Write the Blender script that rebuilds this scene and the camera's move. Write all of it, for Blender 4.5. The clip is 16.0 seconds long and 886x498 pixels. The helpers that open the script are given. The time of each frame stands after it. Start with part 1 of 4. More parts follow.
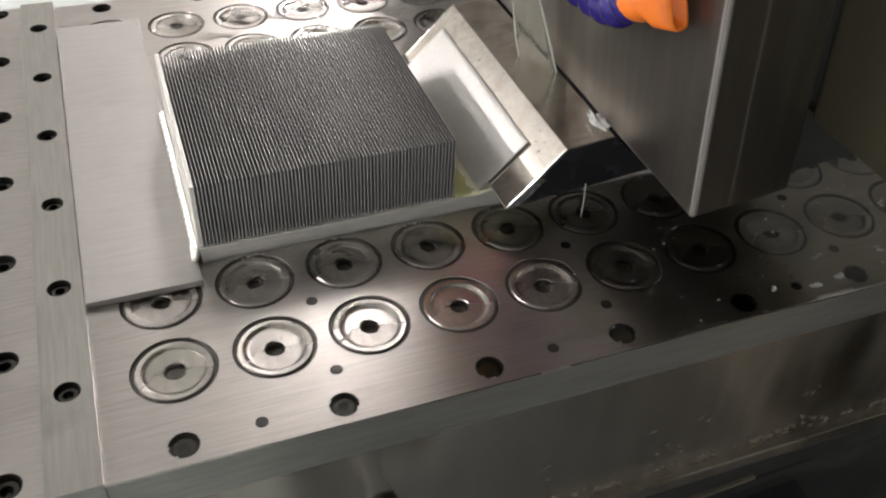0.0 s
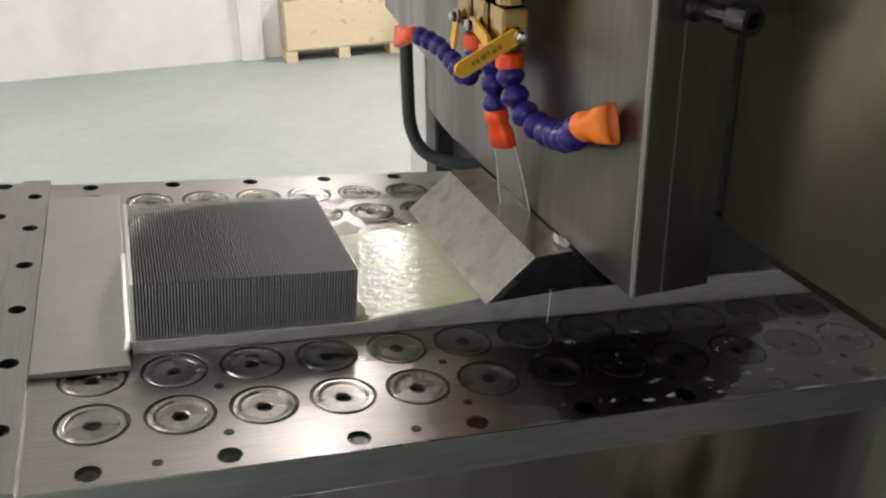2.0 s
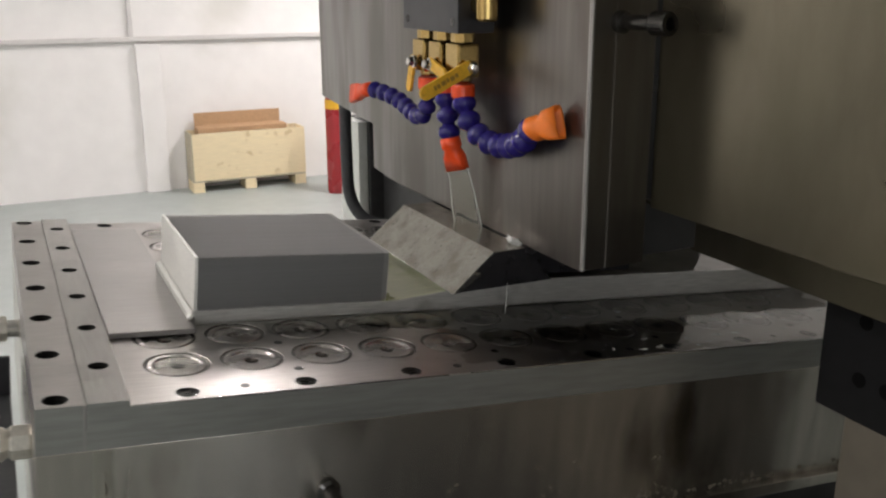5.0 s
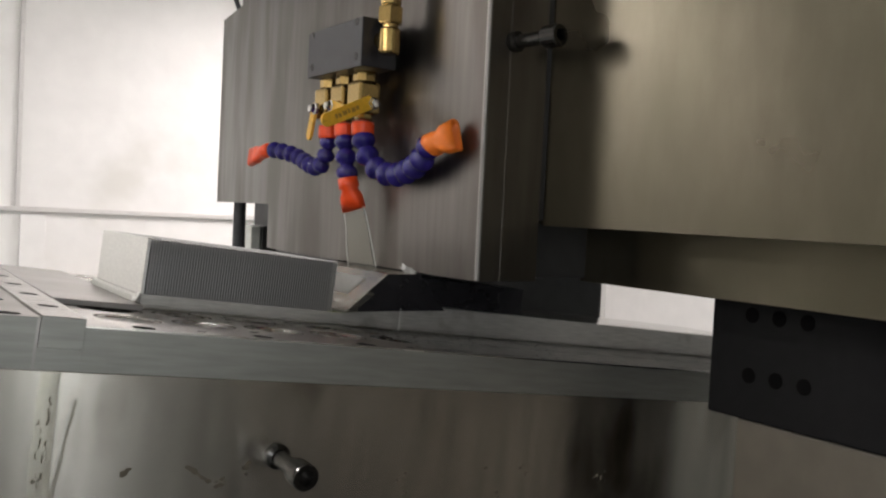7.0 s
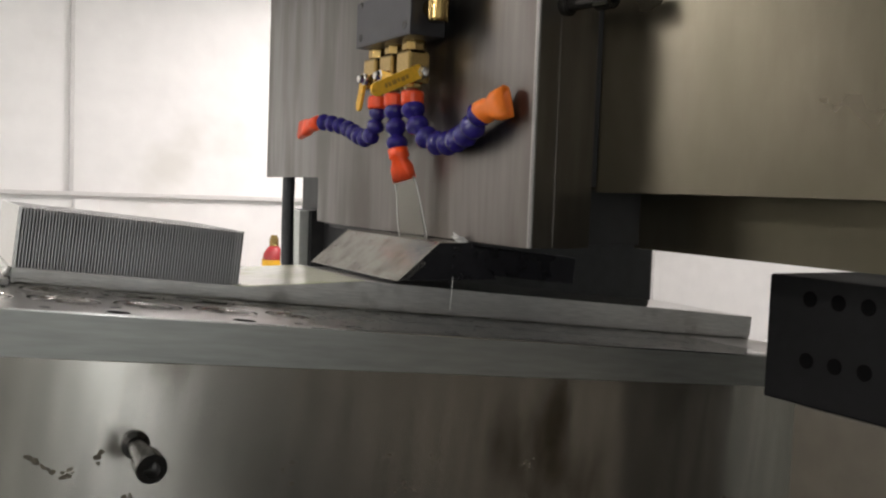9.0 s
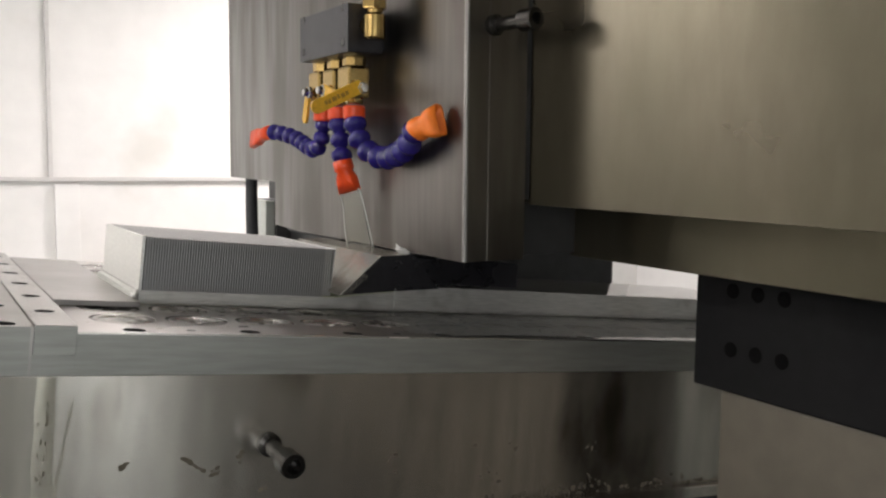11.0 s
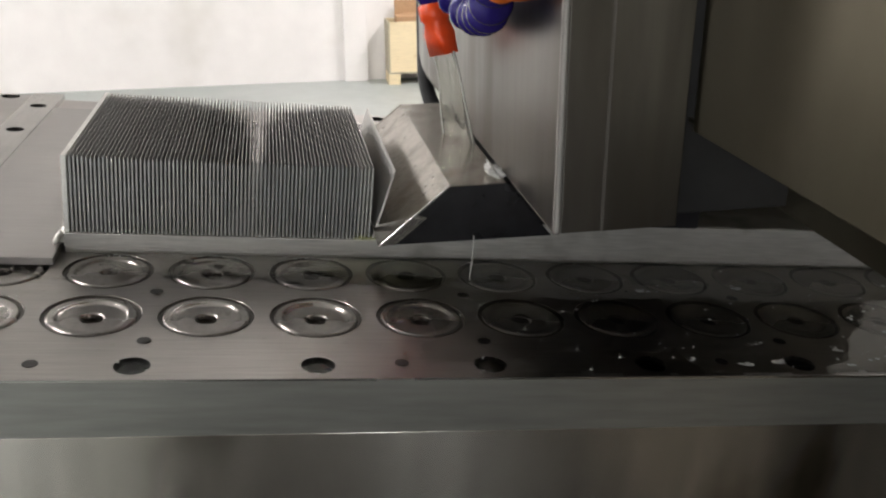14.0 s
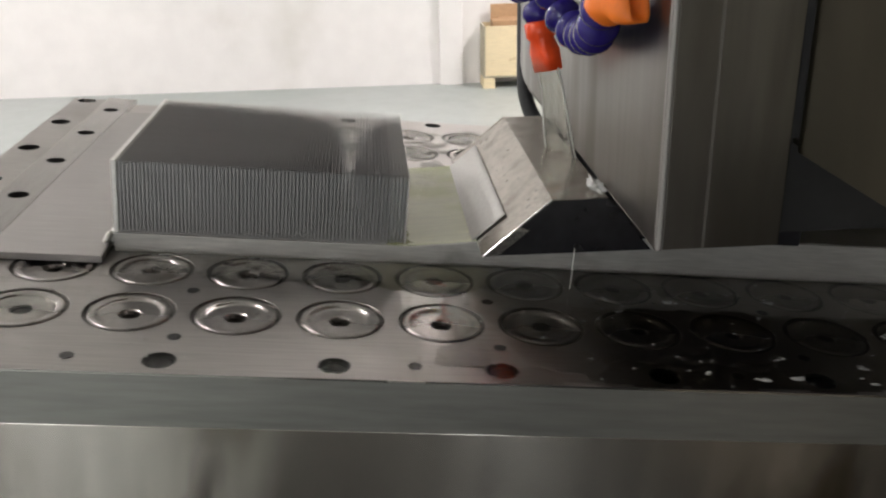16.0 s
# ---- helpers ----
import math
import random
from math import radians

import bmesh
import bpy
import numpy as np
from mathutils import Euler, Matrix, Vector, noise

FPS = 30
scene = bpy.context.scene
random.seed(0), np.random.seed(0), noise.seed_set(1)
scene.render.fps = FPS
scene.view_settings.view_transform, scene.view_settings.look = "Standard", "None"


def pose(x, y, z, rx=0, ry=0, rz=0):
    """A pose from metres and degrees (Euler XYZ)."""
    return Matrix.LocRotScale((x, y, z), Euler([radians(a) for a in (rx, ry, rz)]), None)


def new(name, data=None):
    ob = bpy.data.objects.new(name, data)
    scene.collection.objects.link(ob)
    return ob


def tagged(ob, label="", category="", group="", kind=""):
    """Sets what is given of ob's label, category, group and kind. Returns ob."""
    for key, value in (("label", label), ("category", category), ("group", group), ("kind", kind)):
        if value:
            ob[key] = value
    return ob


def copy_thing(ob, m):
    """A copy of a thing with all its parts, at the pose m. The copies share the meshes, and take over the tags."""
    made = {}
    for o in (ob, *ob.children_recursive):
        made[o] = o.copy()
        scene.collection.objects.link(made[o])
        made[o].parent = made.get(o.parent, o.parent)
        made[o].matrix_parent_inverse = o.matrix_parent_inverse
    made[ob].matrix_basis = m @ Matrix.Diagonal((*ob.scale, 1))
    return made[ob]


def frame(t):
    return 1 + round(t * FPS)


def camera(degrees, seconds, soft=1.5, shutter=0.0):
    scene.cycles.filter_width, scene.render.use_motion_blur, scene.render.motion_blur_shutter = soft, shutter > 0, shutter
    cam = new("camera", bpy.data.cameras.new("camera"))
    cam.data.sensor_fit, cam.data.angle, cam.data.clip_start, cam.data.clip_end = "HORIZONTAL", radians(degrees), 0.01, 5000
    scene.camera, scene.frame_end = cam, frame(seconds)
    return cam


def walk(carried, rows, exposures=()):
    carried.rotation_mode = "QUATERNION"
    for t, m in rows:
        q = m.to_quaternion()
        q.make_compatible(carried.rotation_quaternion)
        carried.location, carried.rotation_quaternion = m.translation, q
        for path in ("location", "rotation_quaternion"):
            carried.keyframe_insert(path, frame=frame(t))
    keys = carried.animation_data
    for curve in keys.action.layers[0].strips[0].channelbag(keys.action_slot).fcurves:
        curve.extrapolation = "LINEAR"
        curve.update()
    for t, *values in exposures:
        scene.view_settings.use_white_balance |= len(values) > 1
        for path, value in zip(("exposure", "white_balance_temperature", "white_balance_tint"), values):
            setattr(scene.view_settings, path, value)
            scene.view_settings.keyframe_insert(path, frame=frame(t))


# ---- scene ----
cam = camera(51.48, 16.0, soft=2.2, shutter=0.2)
PATH = [
    (0.0, pose(0.0674, -0.4400, 0.5494, 46.792, 3.171, -20.111)),
    (0.5, pose(0.0234, -0.4764, 0.5161, 48.155, 1.878, -24.443)),
    (1.0, pose(-0.0100, -0.5718, 0.4747, 56.869, 1.373, -22.409)),
    (1.5, pose(-0.0196, -0.6722, 0.4863, 59.824, 1.463, -19.701)),
    (2.0, pose(-0.0188, -0.6970, 0.5220, 64.450, 0.846, -18.923)),
    (2.5, pose(-0.0270, -0.7563, 0.5384, 65.076, 1.171, -18.433)),
    (3.0, pose(-0.0242, -0.7677, 0.5285, 65.563, 0.839, -21.792)),
    (3.2, pose(-0.0522, -0.7759, 0.5380, 66.290, 0.405, -26.665)),
    (5.3, pose(-0.1846, -0.8679, 0.3141, 76.731, 0.097, -24.678)),
    (5.5, pose(-0.1880, -0.8805, 0.2568, 79.016, 1.355, -23.176)),
    (6.0, pose(-0.1983, -0.8928, 0.1794, 86.265, 1.822, -26.553)),
    (6.5, pose(-0.2054, -0.8900, 0.1449, 90.695, -0.901, -31.207)),
    (7.0, pose(-0.2036, -0.8819, 0.1191, 87.832, -2.863, -32.352)),
    (7.5, pose(-0.2044, -0.8828, 0.1220, 87.059, -2.531, -31.512)),
    (8.0, pose(-0.2130, -0.8752, 0.1165, 87.281, -2.938, -30.912)),
    (8.2, pose(-0.2270, -0.8732, 0.1238, 87.024, -2.301, -29.823)),
    (10.3, pose(-0.1607, -0.9029, 0.1309, 84.965, -1.283, -30.820)),
    (10.5, pose(-0.1783, -0.9269, 0.1495, 84.207, -1.474, -33.480)),
    (11.0, pose(-0.1679, -0.9369, 0.1694, 84.514, -0.635, -30.201)),
    (11.5, pose(-0.1614, -0.9401, 0.1791, 84.561, 0.127, -28.718)),
    (12.0, pose(0.0384, -0.8936, 0.3063, 78.272, 3.520, -17.275)),
    (12.5, pose(0.1276, -0.7352, 0.3689, 66.614, 1.991, -15.563)),
    (13.0, pose(0.2397, -0.6754, 0.3519, 65.647, 1.706, -9.883)),
    (13.5, pose(0.2600, -0.5949, 0.2917, 67.018, 0.014, -9.906)),
    (14.0, pose(0.2417, -0.5508, 0.2810, 67.795, 0.227, -10.254)),
    (14.5, pose(0.2537, -0.5515, 0.2864, 68.808, 0.233, -8.533)),
    (15.0, pose(0.2435, -0.5562, 0.3080, 67.808, 0.599, -6.549)),
    (15.5, pose(0.2248, -0.5687, 0.3103, 67.322, 0.495, -4.456)),
    (16.0, pose(0.2265, -0.5734, 0.2981, 67.981, 1.048, -4.623)),
]
walk(cam, PATH, exposures=[(0.0, 0.95), (0.5, 0.85), (1.5, 0.66), (2.3, 0.28), (3.2, 0.22), (9.0, 0.24), (10.4, 0.52), (11.2, 0.45), (11.9, 0.36), (12.5, 0.68), (13.2, 0.62), (14.5, 0.62), (16.0, 0.52)])

# ---- world and lights ----
world = bpy.data.worlds.new("world")
scene.world = world
world.use_nodes = True
world.node_tree.nodes["Background"].inputs[0].default_value = (0.9, 0.95, 1.0, 1)
world.node_tree.nodes["Background"].inputs[1].default_value = 0.02

ROOM = pose(0, 5.85, 0)      # origin of the hall on its back wall
FLOOR_Z, CEIL_Z = -1.05, 1.87
DOORWAYS = [(-3.1, -2.0), (1.05, 1.62)]      # openings in the front wall
TILT = pose(0, 0, 0, 0, 5.739, 0)      # the table slopes down along its travel


def area_lamp(name, x, y, z, sx, sy, watts, color=(1.0, 0.932, 0.926)):
    data = bpy.data.lights.new(name, "AREA")
    data.shape, data.size, data.size_y, data.energy, data.color = "RECTANGLE", sx, sy, watts, color
    ob = new(name, data)
    ob.matrix_world = ROOM @ pose(x, y, z)
    return ob

# ---- materials ----
def material(name, color, rough=0.5, metal=0.0, vary=0.15, scale=(8, 8, 8), bump=0.0, bump_scale=200.0, dirt=None, dirt_scale=5.0,
             dirt_at=(0.55, 0.75), rough_vary=0.1, clear=0.0, spec=0.5, brush=None, aniso=0.0, dirt_run=1.0):
    """A principled surface: grain in colour and gloss at two scales, optional stains."""
    m = bpy.data.materials.new(name)
    m.use_nodes = True
    nt = m.node_tree
    n, l = nt.nodes, nt.links
    bsdf = n["Principled BSDF"]
    bsdf.inputs["Metallic"].default_value = metal
    bsdf.inputs["Specular IOR Level"].default_value = spec
    bsdf.inputs["Coat Weight"].default_value = clear
    bsdf.inputs["Coat Roughness"].default_value = 0.08
    if aniso:
        along_z = n.new("ShaderNodeCombineXYZ")
        along_z.inputs["Z"].default_value = 1.0
        bsdf.inputs["Anisotropic"].default_value = aniso
        l.new(along_z.outputs["Vector"], bsdf.inputs["Tangent"])
    co = n.new("ShaderNodeTexCoord")
    mp = n.new("ShaderNodeMapping")
    mp.inputs["Scale"].default_value = scale
    l.new(co.outputs["Object"], mp.inputs["Vector"])
    fine = n.new("ShaderNodeTexNoise")
    fine.inputs["Scale"].default_value, fine.inputs["Detail"].default_value = 6.0, 6.0
    l.new(mp.outputs["Vector"], fine.inputs["Vector"])
    wide = n.new("ShaderNodeTexNoise")
    wide.inputs["Scale"].default_value, wide.inputs["Detail"].default_value = dirt_scale, 4.0
    run = n.new("ShaderNodeMapping")
    run.inputs["Scale"].default_value = (1, 1, dirt_run)
    l.new(co.outputs["Object"], run.inputs["Vector"])
    l.new(run.outputs["Vector"], wide.inputs["Vector"])
    ramp = n.new("ShaderNodeMapRange")
    ramp.inputs["From Min"].default_value, ramp.inputs["From Max"].default_value = 0.3, 0.7
    ramp.inputs["To Min"].default_value, ramp.inputs["To Max"].default_value = 1 - vary, 1 + vary
    l.new(fine.outputs["Fac"], ramp.inputs["Value"])
    mul = n.new("ShaderNodeVectorMath")
    mul.operation = "SCALE"
    mul.inputs[0].default_value = color[:3]
    l.new(ramp.outputs["Result"], mul.inputs["Scale"])
    out = mul.outputs["Vector"]
    if dirt:
        mix = n.new("ShaderNodeMix")
        mix.data_type = "RGBA"
        mask = n.new("ShaderNodeMapRange")
        mask.interpolation_type = "SMOOTHSTEP"
        mask.inputs["From Min"].default_value, mask.inputs["From Max"].default_value = dirt_at
        l.new(wide.outputs["Fac"], mask.inputs["Value"])
        l.new(mask.outputs["Result"], mix.inputs["Factor"])
        l.new(out, mix.inputs["A"])
        mix.inputs["B"].default_value = (*dirt, 1)
        out = mix.outputs["Result"]
    l.new(out, bsdf.inputs["Base Color"])
    rr = n.new("ShaderNodeMapRange")
    rr.interpolation_type = "SMOOTHSTEP"
    rr.inputs["From Min"].default_value, rr.inputs["From Max"].default_value = 0.3, 0.7
    rr.inputs["To Min"].default_value, rr.inputs["To Max"].default_value = max(0.02, rough - rough_vary), min(1, rough + rough_vary)
    l.new(wide.outputs["Fac"], rr.inputs["Value"])
    l.new(rr.outputs["Result"], bsdf.inputs["Roughness"])
    if bump:
        tex = n.new("ShaderNodeTexNoise")
        tex.inputs["Scale"].default_value, tex.inputs["Detail"].default_value = bump_scale, 3.0
        l.new(co.outputs["Object"], tex.inputs["Vector"])
        if brush:
            lay = n.new("ShaderNodeMapping")
            lay.inputs["Scale"].default_value = brush
            l.new(co.outputs["Object"], lay.inputs["Vector"])
            l.new(lay.outputs["Vector"], tex.inputs["Vector"])
            tex.inputs["Scale"].default_value = 1.0
        b = n.new("ShaderNodeBump")
        b.inputs["Strength"].default_value, b.inputs["Distance"].default_value = bump, 0.0006 if brush else 0.002
        l.new(tex.outputs["Fac"], b.inputs["Height"])
        l.new(b.outputs["Normal"], bsdf.inputs["Normal"])
        l.new(b.outputs["Normal"], bsdf.inputs["Coat Normal"])
    return m


def glassy(name, color, rough=0.05, ior=1.33, weight=1.0):
    m = bpy.data.materials.new(name)
    m.use_nodes = True
    b = m.node_tree.nodes["Principled BSDF"]
    b.inputs["Base Color"].default_value = (*color, 1)
    b.inputs["Roughness"].default_value, b.inputs["IOR"].default_value = rough, ior
    b.inputs["Transmission Weight"].default_value = weight
    return m


def glowing(name, color, strength):
    m = bpy.data.materials.new(name)
    m.use_nodes = True
    b = m.node_tree.nodes["Principled BSDF"]
    b.inputs["Emission Color"].default_value, b.inputs["Emission Strength"].default_value = (*color, 1), strength
    return m


GROUND_STEEL = material("ground_steel", (0.45, 0.425, 0.405), 0.315, 1.0, 0.10, (3, 60, 3), 0.10, dirt=(0.30, 0.28, 0.26), dirt_scale=6, dirt_at=(0.45, 0.85), rough_vary=0.035, brush=(6, 420, 6))
RING_STEEL = material("turned_steel", (0.43, 0.405, 0.385), 0.27, 1.0, 0.10, (30, 30, 30), 0.10, 110, rough_vary=0.05)
# dark tone paints the shade at the bottom of grooves and bores
GROOVE = material("turned_groove_shade", (0.085, 0.078, 0.070), 0.35, 0.3, 0.3, (60, 60, 60))
STRIP_STEEL = material("polished_strip_steel", (0.48, 0.46, 0.44), 0.22, 1.0, 0.10, (60, 3, 3), 0.2, rough_vary=0.04, dirt=(0.32, 0.3, 0.28), dirt_scale=9, brush=(420, 6, 6))
PLATE_ALU = material("matt_aluminium", (0.40, 0.385, 0.37), 0.5, 0.85, 0.05, (4, 60, 4), 0.05, brush=(6, 300, 6))
FIN_ALU = material("fin_aluminium", (0.44, 0.435, 0.43), 0.40, 0.75, 0.06, (20, 20, 60), 0.03, 300)
# paler than the fins: light falling on the end fin is in this colour
END_ALU = material("lit_end_aluminium", (0.80, 0.80, 0.76), 0.4, 0.6, 0.06, (20, 20, 60), 0.03, 300)
# same metal as FIN_ALU, lightened for the light on a leaning fin
LIT_FIN_ALU = material("lit_fin_aluminium", (0.58, 0.575, 0.555), 0.38, 0.7, 0.06, (20, 20, 60), 0.03, 300)
SAWN_ALU = material("sawn_aluminium", (0.62, 0.61, 0.58), 0.42, 0.5, 0.14, (6, 6, 80), 0.3, 70, clear=0.35, dirt=(0.33, 0.32, 0.29), dirt_scale=14)
RAMP_ALU = material("cut_aluminium_under_coolant", (0.77, 0.79, 0.59), 0.5, 0.1, 0.08, (4, 30, 4), 0.5, 75, clear=0.7, dirt=(0.64, 0.69, 0.40), dirt_scale=16, dirt_at=(0.45, 0.75))
TOOL_STEEL = material("wet_tool_steel", (0.54, 0.51, 0.465), 0.215, 1.0, 0.14, (4, 60, 60), 0.07, 160, dirt=(0.33, 0.30, 0.26), dirt_scale=34, dirt_at=(0.40, 0.75), rough_vary=0.045)
# near-black, for the blade's end face, the holder and small dark parts
TOOL_DARK = material("near_black_steel", (0.016, 0.0155, 0.018), 0.28, 0.0, 0.25, (10, 10, 10), 0.05, 200)
SHEET = material("brushed_sheet_steel", (0.165, 0.153, 0.14), 0.37, 0.95, 0.12, (14, 14, 1.2), 0.12, aniso=0.7, rough_vary=0.07, dirt=(0.122, 0.109, 0.095), dirt_scale=11, dirt_at=(0.40, 0.62), brush=(8, 8, 320), dirt_run=0.22)
PANEL = material("hammered_grey_green_sheet", (0.147, 0.131, 0.096), 0.29, 0.92, 0.10, (6, 6, 2), 0.1, aniso=0.7, rough_vary=0.02, dirt=(0.122, 0.112, 0.078), dirt_scale=4.0, dirt_at=(0.36, 0.72), brush=(10, 10, 260))
SKIRT = material("oily_sheet_steel", (0.54, 0.505, 0.45), 0.24, 0.92, 0.14, (9, 9, 0.8), 0.06, aniso=0.9, dirt=(0.14, 0.115, 0.085), dirt_scale=9, dirt_at=(0.54, 0.78), dirt_run=0.4, rough_vary=0.03, brush=(10, 10, 300))
EDGE_GREY = material("table_edge_steel", (0.36, 0.36, 0.332), 0.36, 0.75, 0.10, (3, 3, 30), 0.12, rough_vary=0.03, brush=(10, 10, 400))
# near-black discs on the solid rail, standing for the shade in its holes
HOLE_SHADE = material("hole_shade", (0.002, 0.002, 0.002), 0.9, 0.0, 0.2, (10, 10, 10), spec=0.1)
RAIL_BLACK = material("blackened_steel", (0.005, 0.005, 0.0055), 0.7, 0.0, 0.2, (10, 10, 10), 0.05, 300, spec=0.25)
BLACK = material("black_anodised", (0.022, 0.022, 0.026), 0.42, 0.1, 0.2, (10, 10, 10), 0.05, 300)
DARK_BASE = material("dark_machine_paint", (0.03, 0.03, 0.03), 0.5, 0.0, 0.2, (6, 6, 6))
# near-black, with the shade inside the holes put into the oily colour
HOLE = material("oily_shaded_hole", (0.02, 0.0185, 0.017), 0.32, 0.0, 0.3, (60, 60, 60))
SCREW = material("oiled_black_screw", (0.045, 0.042, 0.038), 0.2, 0.8, 0.3, (60, 60, 60), clear=0.5)
TAN = material("beige_machine_paint", (0.145, 0.128, 0.10), 0.5, 0.0, 0.08, (5, 5, 5), 0.05, 80)
BLUE = material("blue_hose_plastic", (0.022, 0.014, 0.165), 0.13, 0.0, 0.12, (30, 30, 30))
ORANGE = material("orange_plastic", (0.95, 0.22, 0.02), 0.35, 0.0, 0.06, (20, 20, 20))
RED = material("red_orange_plastic", (0.90, 0.085, 0.015), 0.32, 0.0, 0.06, (20, 20, 20))
BRASS = material("brass", (0.44, 0.31, 0.12), 0.2, 1.0, 0.12, (40, 40, 40))
CHROME = material("nickel_plate", (0.7, 0.68, 0.64), 0.18, 1.0, 0.08, (30, 30, 30))
NICKEL = material("cast_nickel_valve", (0.62, 0.60, 0.54), 0.4, 0.85, 0.12, (30, 30, 30), 0.2, 200)
YELLOW = material("yellow_vinyl", (0.80, 0.45, 0.03), 0.4, 0.0, 0.1, (30, 30, 30), dirt=(0.5, 0.27, 0.03), dirt_scale=60)
LEVER_PRINT = material("worn_brown_print", (0.36, 0.19, 0.03), 0.5)
VALVE_BLUE = material("blue_vinyl", (0.02, 0.09, 0.42), 0.4, 0.0, 0.1, (20, 20, 20))
LETTER = material("faded_white_print", (0.5, 0.6, 0.75), 0.5)
RUBBER = material("black_rubber", (0.036, 0.038, 0.041), 0.5, 0.0, 0.2, (20, 20, 20))
WALL = material("white_plaster", (0.84, 0.82, 0.80), 0.9, 0.0, 0.03, (1, 1, 1), 0.05, 40, dirt=(0.72, 0.70, 0.66), dirt_scale=1.2, rough_vary=0.05, spec=0.15)
WALL_PIPE = material("painted_conduit", (0.62, 0.60, 0.58), 0.5, 0.0, 0.05, (4, 4, 4))
FLOOR = material("pale_epoxy_floor", (0.37, 0.40, 0.385), 0.42, 0.0, 0.06, (2, 2, 2), 0.03, 30, dirt=(0.31, 0.35, 0.33), dirt_scale=0.7, dirt_at=(0.3, 0.9))
CEILING = material("grey_ceiling_paint", (0.66, 0.65, 0.64), 0.8, 0.0, 0.04, (1, 1, 1))
PINE_EDGE = material("dull_pine_edge", (0.42, 0.38, 0.28), 0.7, 0.0, 0.2, (2, 2, 30), 0.1, 60)
PINE = material("pine_boards", (0.78, 0.66, 0.43), 0.6, 0.0, 0.07, (2, 2, 30), 0.1, 60, dirt=(0.60, 0.47, 0.27), dirt_scale=14, dirt_at=(0.60, 0.74))
CARD = material("brown_cardboard", (0.46, 0.29, 0.16), 0.8, 0.0, 0.08, (10, 10, 10), 0.05, 100)
EXT_RED = material("red_extinguisher_paint", (0.34, 0.022, 0.028), 0.3, 0.0, 0.05, (10, 10, 10))
LIGHT_BOX = material("light_grey_enamel", (0.62, 0.64, 0.60), 0.4, 0.0, 0.05, (10, 10, 10))
WATER = glassy("clear_coolant", (0.97, 0.98, 0.94))
FAN = glassy("falling_coolant_sheet", (0.95, 0.96, 0.90), 0.12, 1.2, 0.94)
TINTED = glassy("yellow_green_bank", (0.80, 0.83, 0.44), 0.14, 1.33, 0.6)
MILKY = glassy("aerated_coolant", (0.92, 0.93, 0.88), 0.2, 1.33, 0.5)
POOL = glassy("yellow_green_coolant", (0.97, 0.98, 0.80), 0.08)
def shade_coolant():
    """Coolant tinted darker along x, which puts the dark head's reflection into its colour."""
    m = glassy("shade_tinted_coolant", (0.97, 0.97, 0.93), 0.06)
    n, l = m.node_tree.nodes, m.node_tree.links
    co, sep, waver = n.new("ShaderNodeTexCoord"), n.new("ShaderNodeSeparateXYZ"), n.new("ShaderNodeTexNoise")
    waver.inputs["Scale"].default_value, waver.inputs["Detail"].default_value = 18.0, 5.0
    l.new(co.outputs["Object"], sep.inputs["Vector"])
    l.new(co.outputs["Object"], waver.inputs["Vector"])
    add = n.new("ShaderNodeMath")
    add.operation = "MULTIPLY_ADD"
    l.new(waver.outputs["Fac"], add.inputs[0])
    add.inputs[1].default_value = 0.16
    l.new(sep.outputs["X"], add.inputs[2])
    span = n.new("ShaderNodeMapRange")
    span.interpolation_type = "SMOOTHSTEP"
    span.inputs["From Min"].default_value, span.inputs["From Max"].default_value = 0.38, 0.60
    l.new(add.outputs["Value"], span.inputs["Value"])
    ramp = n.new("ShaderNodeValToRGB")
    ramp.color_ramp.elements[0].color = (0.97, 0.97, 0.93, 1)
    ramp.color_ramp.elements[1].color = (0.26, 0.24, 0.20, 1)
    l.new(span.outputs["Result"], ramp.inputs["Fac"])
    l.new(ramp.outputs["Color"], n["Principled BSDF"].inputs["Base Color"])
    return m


GRIME = material("dried_grime", (0.13, 0.11, 0.08), 0.6, 0.0, 0.4, (60, 60, 60))
SHADE_TINTED = shade_coolant()
FOAM = material("coolant_foam", (0.55, 0.56, 0.54), 0.25, 0.0, 0.1, (200, 200, 200), clear=0.6)
LAMP = glowing("lamp_diffuser", (1.0, 0.95, 0.92), 34.0)


# ---- mesh helpers ----
def link(name, bm, mat, parent=None, label="", smooth=False, sheet_up=False):
    me = bpy.data.meshes.new(name)
    if not sheet_up:
        bmesh.ops.recalc_face_normals(bm, faces=bm.faces)
    if smooth:
        for f in bm.faces:
            f.smooth = True
    bm.to_mesh(me)
    bm.free()
    me.materials.append(mat)
    ob = new(name, me)
    if parent:
        ob.parent = parent
    if label:
        ob["label"] = label
    return ob


def part(name, bm, mat, parent, label="", smooth=False):
    return link(name, bm, mat, parent, label, smooth)


def share(name, mesh, parent, m):
    ob = new(name, mesh)
    ob.parent = parent
    ob.matrix_basis = m
    return ob


def empty(name, m=None):
    ob = new(name)
    if m:
        ob.matrix_basis = m
    return ob


def box(x0, x1, y0, y1, z0, z1, bevel=0.0, bm=None, seg=2):
    own = bmesh.new()
    bmesh.ops.create_cube(own, size=1, matrix=Matrix.Translation(((x0 + x1) / 2, (y0 + y1) / 2, (z0 + z1) / 2)) @ Matrix.Diagonal((x1 - x0, y1 - y0, z1 - z0, 1)))
    if bevel:
        bmesh.ops.bevel(own, geom=list(own.edges), offset=bevel, segments=seg, affect="EDGES", profile=0.6)
    if bm is None:
        return own
    return join(bm, own)


